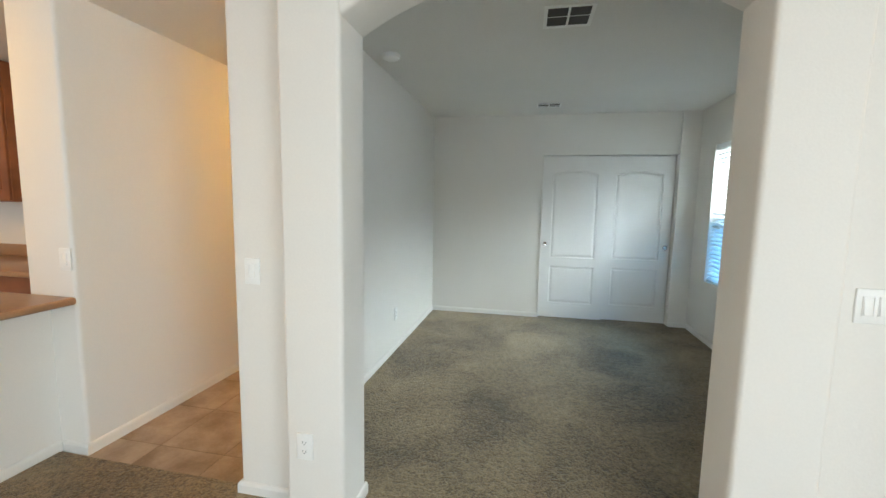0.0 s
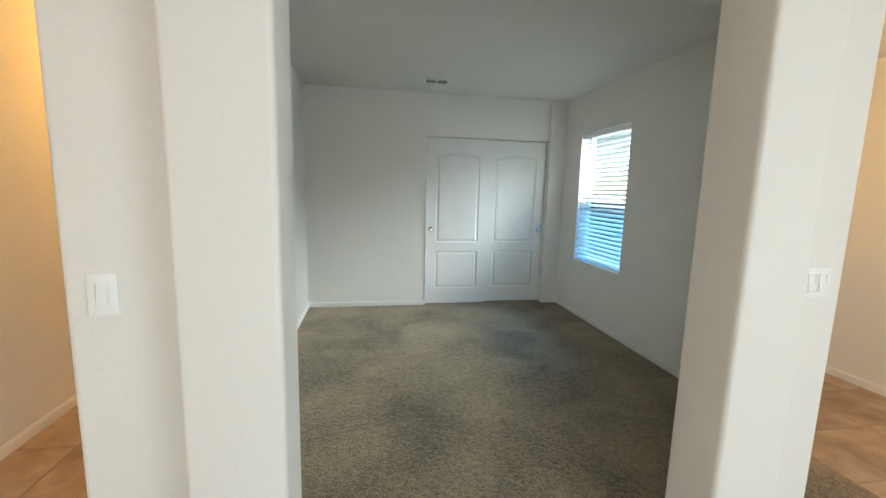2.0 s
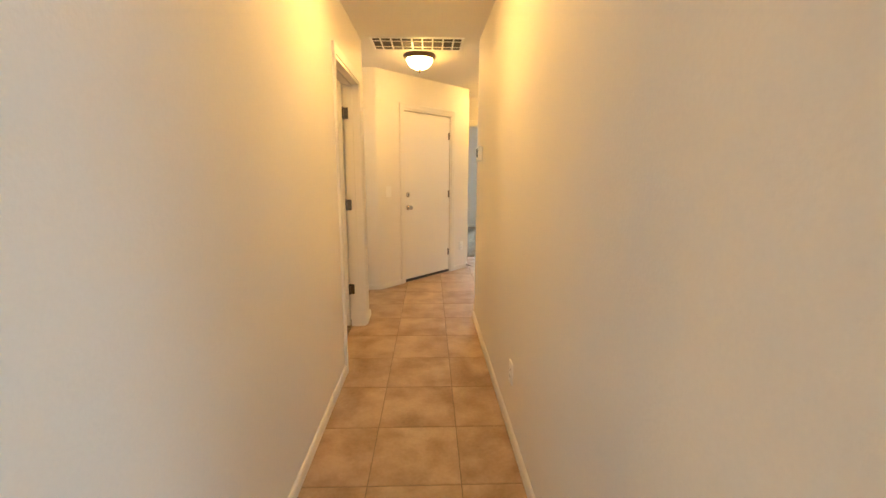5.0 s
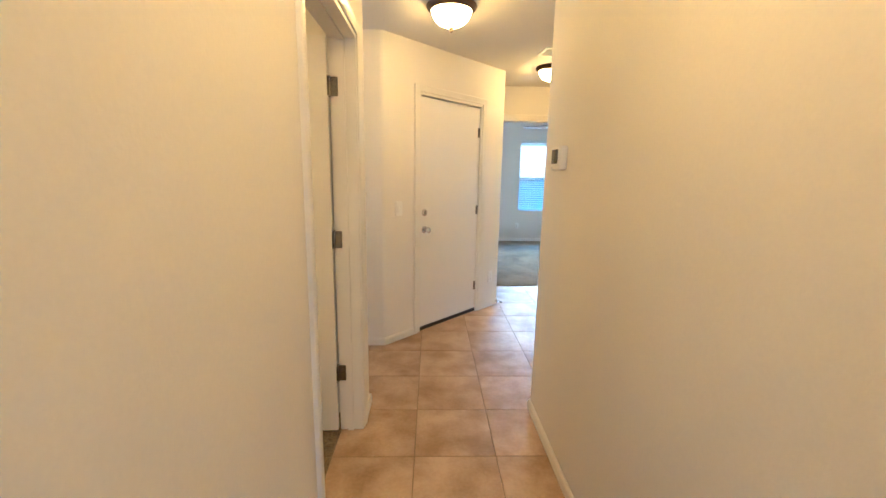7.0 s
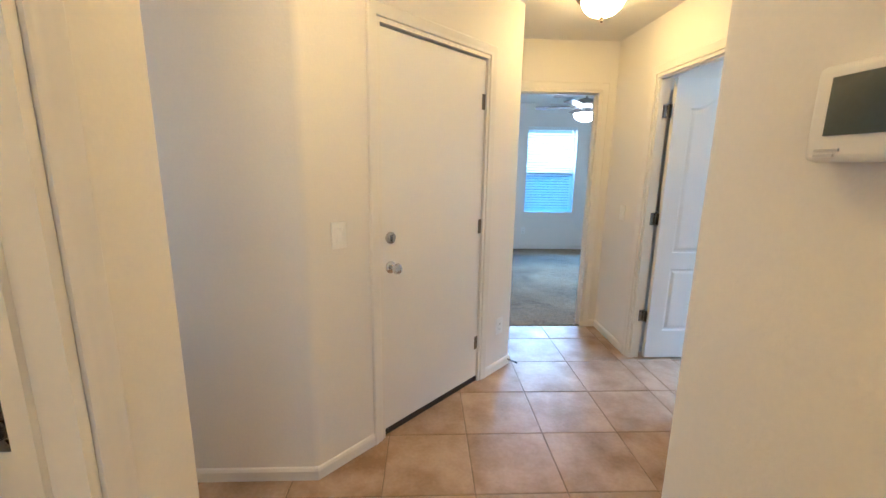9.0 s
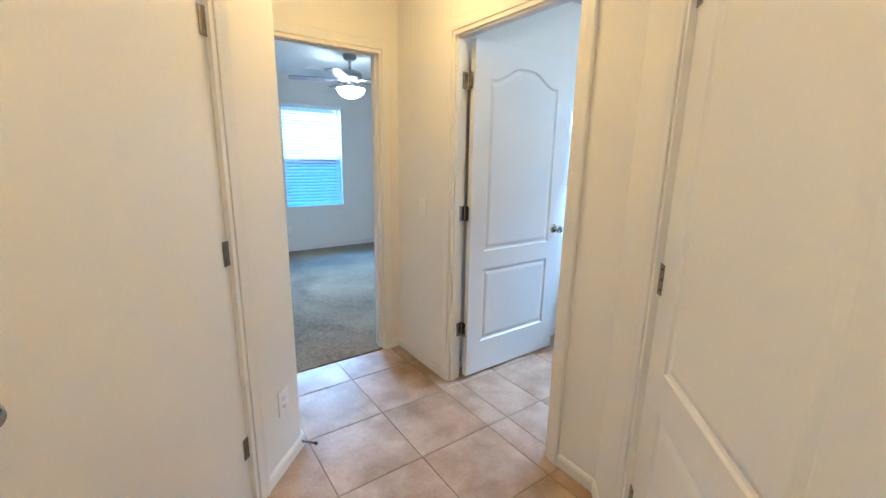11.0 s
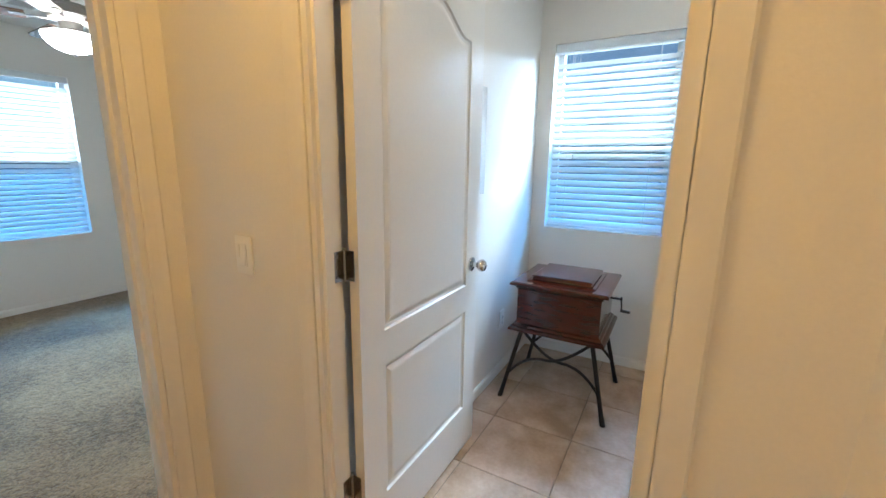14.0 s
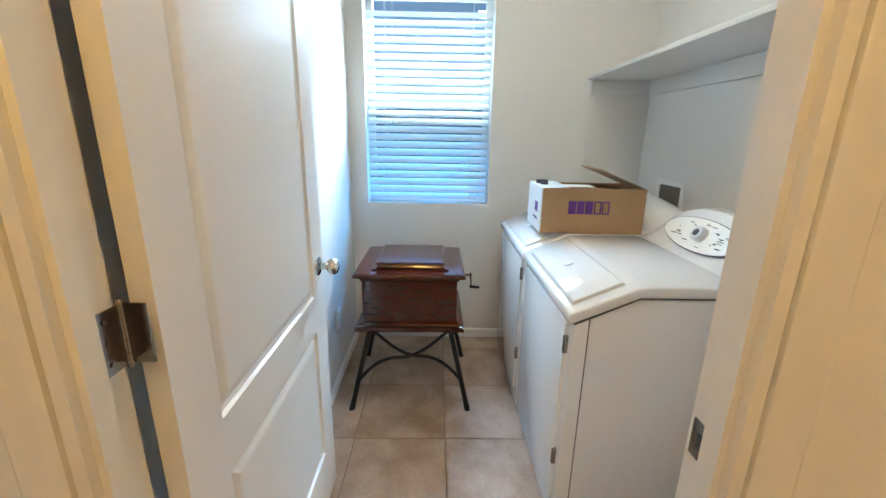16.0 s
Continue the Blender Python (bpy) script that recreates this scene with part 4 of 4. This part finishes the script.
def appliance(x0, x1, label, panel_oval):
    """A washer or dryer with a sloped front edge; its front looks along +y."""
    e = thing("laundry_machine", pose(x0, 6.33, 0), label, "washer" if not panel_oval else "dryer", "laundry machines")
    w, dep = x1 - x0, 0.79
    side = [(0.0, 0.02), (dep - 0.01, 0.02), (dep - 0.01, 0.800), (dep - 0.20, 0.885), (0.0, 0.885)]
    bm = bmesh.new()
    sweep(bm, [[(0.004, y, z) for y, z in side], [(w - 0.004, y, z) for y, z in side]])
    finish("cabinet", bm, ENAMEL, e, True, 0.006)
    lid = [(0.0, 0.889), (dep - 0.20, 0.889), (dep - 0.004, 0.804), (dep + 0.010, 0.812), (dep + 0.006, 0.838), (dep - 0.19, 0.922), (dep - 0.22, 0.925), (0.0, 0.925)]
    bm = bmesh.new()
    sweep(bm, [[(0, y, z) for y, z in lid], [(w, y, z) for y, z in lid]])
    finish("top", bm, ENAMEL, e, True, 0.012, 3)
    # dark seam under the top
    seam = [(0.01, 0.8862), (dep - 0.20, 0.8862), (dep - 0.012, 0.8022), (dep - 0.012, 0.806), (dep - 0.20, 0.890), (0.01, 0.890)]
    bm = bmesh.new()
    sweep(bm, [[(0.002, y, z) for y, z in seam], [(w - 0.002, y, z) for y, z in seam]])
    finish("seam", bm, APPGREY, e)
    bm = bmesh.new()
    add_box(bm, 0.002, 0.006, dep - 0.058, dep - 0.055, 0.03, 0.825)
    finish("seam", bm, APPGREY, e)
    # door on the slope and front
    bm = bmesh.new()
    door_line = [(dep + 0.001, 0.10), (dep + 0.001, 0.785), (dep - 0.003, 0.792), (dep - 0.014, 0.792), (dep - 0.014, 0.10)]
    sweep(bm, [[(0.045, y, z) for y, z in door_line], [(w - 0.045, y, z) for y, z in door_line]])
    finish("front_panel", bm, ENAMEL, e, True, 0.006)
    bm = bmesh.new()
    s0, s1 = Vector((dep - 0.015, 0.8485)), Vector((dep - 0.175, 0.9165))
    rows = []
    for f, lift in ((0.0, 0.0), (0.06, 0.009), (0.94, 0.011), (1.0, 0.0)):
        p = s0.lerp(s1, f)
        rows.append([(0.05, p.x, p.y - 0.004), (0.05, p.x + 0.38 * lift, p.y + lift), (w - 0.05, p.x + 0.38 * lift, p.y + lift), (w - 0.05, p.x, p.y - 0.004)])
    sweep(bm, rows)
    finish("slope_panel", bm, ENAMEL, e, True, 0.003)
    bm = bmesh.new()
    lathe(bm, [(0.001, 0.0), (0.018, 0.0), (0.018, 0.002), (0.001, 0.0025)], 20)
    o = finish("badge", bm, PANELGREY, e, True)
    p = s0.lerp(s1, 0.5)
    o.location, o.rotation_euler = (w * 0.5, p.x + 0.005, p.y + 0.011), (radians(-23), 0, 0)
    for z in (0.30, 0.72):
        bm = bmesh.new()
        add_box(bm, 0.034, 0.046, dep - 0.012, dep + 0.004, z - 0.030, z + 0.030)
        finish("door_hinge", bm, HINGE, e, True, 0.002)
    for fx in (0.05, w - 0.05):
        bm = bmesh.new()
        lathe(bm, [(0.018, 0.0), (0.022, 0.004), (0.018, 0.012), (0.010, 0.022)], 16, (fx, dep - 0.05, 0))
        lathe(bm, [(0.018, 0.0), (0.022, 0.004), (0.018, 0.012), (0.010, 0.022)], 16, (fx, 0.05, 0))
        finish("foot", bm, DARK, e, True)
    # curved control console at the back
    bm = bmesh.new()
    rows = []
    for k in range(21):
        f = k / 20
        hgt = 0.045 + 0.125 * math.sin(math.pi * f) ** 0.55
        x = 0.01 + (w - 0.02) * f
        rows.append([(x, 0.02, 0.920), (x, 0.295, 0.920), (x, 0.275, 0.930), (x, 0.170, 0.925 + hgt), (x, 0.140, 0.930 + hgt), (x, 0.02, 0.926 + hgt * 0.7)])
    sweep(bm, rows)
    finish("console", bm, ENAMEL, e, True)
    if panel_oval:
        nrm = Vector((0, 0.165, 0.105)).normalized()
        mt = Matrix.Translation((w * 0.5, 0.229, 1.006)) @ Vector((0, 0, 1)).rotation_difference(nrm).to_matrix().to_4x4()

        def placed(name, bm2, mat, smooth=True):
            o2 = finish(name, bm2, mat, e, smooth)
            o2.matrix_basis = mt
            return o2
        for name, rx, ry, h0, mat in (("panel_edge", 0.212, 0.066, 0.006, APPGREY), ("panel", 0.209, 0.063, 0.008, PLASTIC)):
            bm = bmesh.new()
            loop = [(rx * math.cos(i * math.pi / 24), ry * math.sin(i * math.pi / 24) * (1.0 if i < 24 else 1.0)) for i in range(48)]
            sweep(bm, [[(u, v, -0.012) for u, v in loop], [(u, v, h0) for u, v in loop]])
            placed(name, bm, mat, False)
        bm = bmesh.new()
        lathe(bm, [(0.030, 0.006), (0.028, 0.030), (0.024, 0.034), (0.001, 0.035)], 28, (-0.02, 0, 0))
        placed("dial", bm, PANELGREY)
        bm = bmesh.new()
        lathe(bm, [(0.014, 0.034), (0.013, 0.0365), (0.001, 0.037)], 20, (-0.02, 0, 0))
        placed("dial_cap", bm, INK)
        bm = bmesh.new()
        rnd = random.Random(4)
        for i in range(34):
            a = rnd.uniform(0, 2 * math.pi)
            rr = rnd.uniform(0.55, 0.86)
            u, v = 0.19 * rr * math.cos(a), 0.055 * rr * math.sin(a)
            if abs(u + 0.02) < 0.042 and abs(v) < 0.04:
                continue
            l = rnd.uniform(0.004, 0.013)
            add_box(bm, u - l, u + l, v - 0.0012, v + 0.0012, 0.0078, 0.0086)
        tagged(placed("panel_print", bm, INK, False), "small black printed marks", kind="stuff")
    return e


appliance(0.60, 1.268, "white enamelled clothes dryer with sloped front and round dial", True)
appliance(1.284, 1.950, "white enamelled washing machine with sloped front", False)


def parcel():
    e = thing("parcel_box", pose(1.295, 7.055, 0.926, 0, 0, -2), "brown cardboard parcel box, flaps open, on the washing machine", "box")
    lx, ly, h, t = 0.30, 0.46, 0.20, 0.004
    bm = bmesh.new()
    add_box(bm, 0, lx, -ly, 0, 0, t)
    add_box(bm, 0, t, -ly, 0, t, h)
    add_box(bm, lx - t, lx, -ly, 0, t, h)
    add_box(bm, t, lx - t, -ly, -ly + t, t, h)
    finish("carton", bm, CARD, e)
    bm = bmesh.new()
    add_box(bm, 0.0, lx, -t, 0.002, 0, h)
    tagged(finish("printed_end", bm, CARDW, e), "white printed end of the box")

    def flap(name, pts, mat):
        bm2 = bmesh.new()
        sweep(bm2, [pts, [(p[0], p[1], p[2] + 0.004) for p in pts]])
        finish(name, bm2, mat, e)
    flap("flap", [(0.0, -0.01, h), (0.0, -ly, h), (0.13, -ly, h - 0.012), (0.13, -0.01, h - 0.012)], CARD)
    flap("flap", [(0.01, 0.0, h), (lx, 0.0, h), (lx, -0.12, h + 0.004), (0.01, -0.12, h + 0.004)], CARDW)
    flap("flap", [(0.01, -ly, h), (lx, -ly, h), (lx, -ly + 0.21, h + 0.085), (0.01, -ly + 0.21, h + 0.085)], CARD)
    bm = bmesh.new()
    add_box(bm, 0.03, 0.12, -0.24, -0.09, h + 0.006, h + 0.009)
    finish("paper_slip", bm, CARDW, e)
    bm = bmesh.new()
    add_box(bm, 0.17, 0.21, -0.06, -0.01, h + 0.006, h + 0.022)
    add_box(bm, 0.12, 0.15, -0.05, -0.02, h + 0.006, h + 0.016)
    finish("dark_tape", bm, INK, e, True, 0.002)
    # printed mark as plain bars
    bm = bmesh.new()
    x = -0.0015
    for a, b, c, d2 in ((-0.120, -0.154, 0.09, 0.148), (-0.158, -0.190, 0.09, 0.148), (-0.194, -0.228, 0.09, 0.148)):
        add_box(bm, x, 0.0, b, a, c, d2)
    finish("print_purple", bm, PURPLE, e)
    bm = bmesh.new()
    for a in (-0.234, -0.270):
        add_box(bm, x, 0.0, a - 0.032, a, 0.090, 0.095)
        add_box(bm, x, 0.0, a - 0.032, a, 0.143, 0.148)
        add_box(bm, x, 0.0, a - 0.005, a, 0.095, 0.143)
        add_box(bm, x, 0.0, a - 0.032, a - 0.027, 0.095, 0.143)
    finish("print_outline", bm, PURPLE, e)
    bm = bmesh.new()
    add_box(bm, 0.07, 0.13, 0.002, 0.0035, 0.085, 0.13)
    add_box(bm, 0.07, 0.16, 0.002, 0.0035, 0.05, 0.06)
    finish("print_purple", bm, PURPLE, e)
    return e


parcel()

e = thing("wall_shelf", pose(0.0, 6.25, 1.68), "white painted wooden wall shelf over the laundry machines", "shelf")
bm = bmesh.new()
add_box(bm, 0.0, 2.078, 0.001, 0.385, 0.0, 0.020)
finish("board", bm, TRIM, e, True, 0.003)
bm = bmesh.new()
add_box(bm, 2.060, 2.079, 0.002, 0.365, -0.085, 0.0)
finish("cleat", bm, TRIM, e, True, 0.002)
bm = bmesh.new()
add_box(bm, 0.0, 2.060, 0.001, 0.020, -0.085, 0.0)
finish("cleat", bm, TRIM, e, True, 0.002)

e = thing("washer_valve_box", pose(1.70, 6.25, 1.03), "white recessed washer valve box with taps on the wall", "valve box")
bm = bmesh.new()
for b in ((-0.13, 0.13, 0.0, 0.010, 0.075, 0.10), (-0.13, 0.13, 0.0, 0.010, -0.10, -0.075), (-0.13, -0.105, 0.0, 0.010, -0.075, 0.075), (0.105, 0.13, 0.0, 0.010, -0.075, 0.075)):
    add_box(bm, *b)
finish("flange", bm, PLASTIC, e)
# Shade inside the box, painted as a dark sheet flat on the wall.
bm = bmesh.new()
add_box(bm, -0.105, 0.105, 0.0005, 0.003, -0.075, 0.075)
finish("recess_shade", bm, material("valve_shadow", (0.16, 0.14, 0.12), 0.7), e)
for u, c in ((-0.05, (0.30, 0.04, 0.03)), (0.05, (0.35, 0.30, 0.05))):
    bm = bmesh.new()
    lathe(bm, [(0.001, 0.0), (0.012, 0.0), (0.012, 0.04), (0.008, 0.05), (0.001, 0.052)], 14, (u, 0, -0.03), 'Y')
    tube(bm, [(u - 0.03, 0.05, -0.02), (u + 0.03, 0.05, -0.02)], 0.008, 10)
    finish("tap", bm, material("tap_paint", c, 0.4), e, True)

e = thing("breaker_panel", pose(1.035, 8.06, 1.48), "white painted metal breaker panel door on the wall", "electrical panel")
bm = bmesh.new()
add_box(bm, -0.155, 0.155, -0.012, 0.001, -0.27, 0.27)
finish("cover", bm, ENAMEL, e, True, 0.003)
bm = bmesh.new()
add_box(bm, -0.125, 0.125, -0.016, -0.010, -0.21, 0.21)
finish("door", bm, ENAMEL, e, True, 0.003)
bm = bmesh.new()
add_box(bm, -0.115, -0.095, -0.0185, -0.015, -0.015, 0.015)
finish("latch", bm, APPGREY, e, True, 0.001)

# ---- kitchen side of the living room ----
solid("wall_counter", "white painted half wall under the counter", (-2.46, -2.32, -1.2, 2.309, -0.05, 0.84))
baseboard([(-2.32, 2.31), (-2.32, -1.2)])
e = thing("kitchen_counter", pose(0, 0, 0), "brown laminate breakfast counter on a half wall", "counter")
bm = bmesh.new()
add_box(bm, -2.95, -2.13, -1.25, 2.307, 0.842, 0.882)
finish("worktop", bm, COUNTER, e, True, 0.012, 3)
e = thing("kitchen_base_cabinet", pose(0, 0, 0), "brown wooden kitchen base cabinet with laminate worktop", "cabinet")
bm = bmesh.new()
add_box(bm, -5.9, -2.27, 2.82, 3.398, 0.10, 0.842)
finish("body", bm, CABINET, e, True, 0.004)
bm = bmesh.new()
add_box(bm, -5.9, -2.27, 2.87, 3.398, 0.0, 0.10)
finish("toe_kick", bm, DARK, e)
bm = bmesh.new()
add_box(bm, -5.9, -2.265, 2.78, 3.398, 0.842, 0.882)
finish("worktop", bm, COUNTER, e, True, 0.01, 2)
bm = bmesh.new()
add_box(bm, -5.9, -2.265, 3.378, 3.399, 0.882, 0.985)
finish("backsplash", bm, COUNTER, e, True, 0.003)
e = thing("kitchen_wall_cabinet", pose(-4.9, 3.07, 1.36), "reddish-brown wooden wall cabinet with panelled doors", "cabinet")
bm = bmesh.new()
add_box(bm, 0, 1.18, 0.0, 0.329, 0, 1.05)
finish("body", bm, CABINET, e, True, 0.003)
for u in (0.01, 0.60):
    bm = bmesh.new()
    add_box(bm, u, u + 0.57, -0.018, 0.0, 0.01, 1.04)
    finish("door", bm, CABINET, e, True, 0.004)
    bm = bmesh.new()
    add_box(bm, u + 0.07, u + 0.50, -0.024, -0.016, 0.09, 0.96)
    finish("door_panel", bm, CABINET, e, True, 0.005)
solid("floor_kitchen", "tiled kitchen floor", (-6.1, -2.46, -1.2, 3.4, -0.05, 0.008), mat=TILE, category="floor")

# ---- tiled floor, tile by tile ----
PITCH = 0.4165
X0, Y0 = -1.425, 6.222
floor = solid("floor", "beige ceramic tile floor with darker grout", (-3.4, -0.05, 2.285, 8.585, -0.08, -0.003), (-0.05, 2.12, 6.2, 8.1, -0.08, -0.003),
              (1.40, 3.4, 1.9, 4.05, -0.08, -0.003), mat=GROUT, category="floor")
shared = {}


def tile_mesh(w, d):
    key = (round(w, 3), round(d, 3))
    if key not in shared:
        bm2 = bmesh.new()
        a, b, k = w / 2, d / 2, 0.003
        sweep(bm2, [[(-a, -b, -0.006), (a, -b, -0.006), (a, b, -0.006), (-a, b, -0.006)], [(-a, -b, -0.0025), (a, -b, -0.0025), (a, b, -0.0025), (-a, b, -0.0025)],
                    [(-a + k, -b + k, 0), (a - k, -b + k, 0), (a - k, b - k, 0), (-a + k, b - k, 0)]])
        bmesh.ops.recalc_face_normals(bm2, faces=bm2.faces)
        me = bpy.data.meshes.new("tile")
        bm2.to_mesh(me)
        bm2.free()
        me.materials.append(TILE)
        shared[key] = me
    return shared[key]


rng = random.Random(11)
for rx0, rx1, ry0, ry1 in ((-3.3, -0.035, 2.287, 8.584), (-0.035, 2.10, 6.22, 8.09), (1.462, 3.38, 1.902, 4.0)):
    i0, i1 = math.floor((rx0 - X0) / PITCH), math.ceil((rx1 - X0) / PITCH)
    j0, j1 = math.floor((ry0 - Y0) / PITCH), math.ceil((ry1 - Y0) / PITCH)
    for i in range(i0, i1):
        for j in range(j0, j1):
            x0, x1 = max(rx0, X0 + i * PITCH), min(rx1, X0 + (i + 1) * PITCH)
            y0, y1 = max(ry0, Y0 + j * PITCH), min(ry1, Y0 + (j + 1) * PITCH)
            cx, cy = (x0 + x1) / 2, (y0 + y1) / 2
            inside_den = -1.05 < cx < 2.0 and cy < 5.75 and rx0 < 0
            inside_room = cx < -2.4 and cy < 5.7
            if x1 - x0 < 0.03 or y1 - y0 < 0.03 or inside_den or inside_room:
                continue
            t = new("tile", tile_mesh(x1 - x0 - 0.0035, y1 - y0 - 0.0035))
            t.parent = floor
            t.location = (cx, cy, rng.uniform(-0.0006, 0.0004))
            t.rotation_euler = (rng.uniform(-0.0009, 0.0009), rng.uniform(-0.0009, 0.0009), 0)
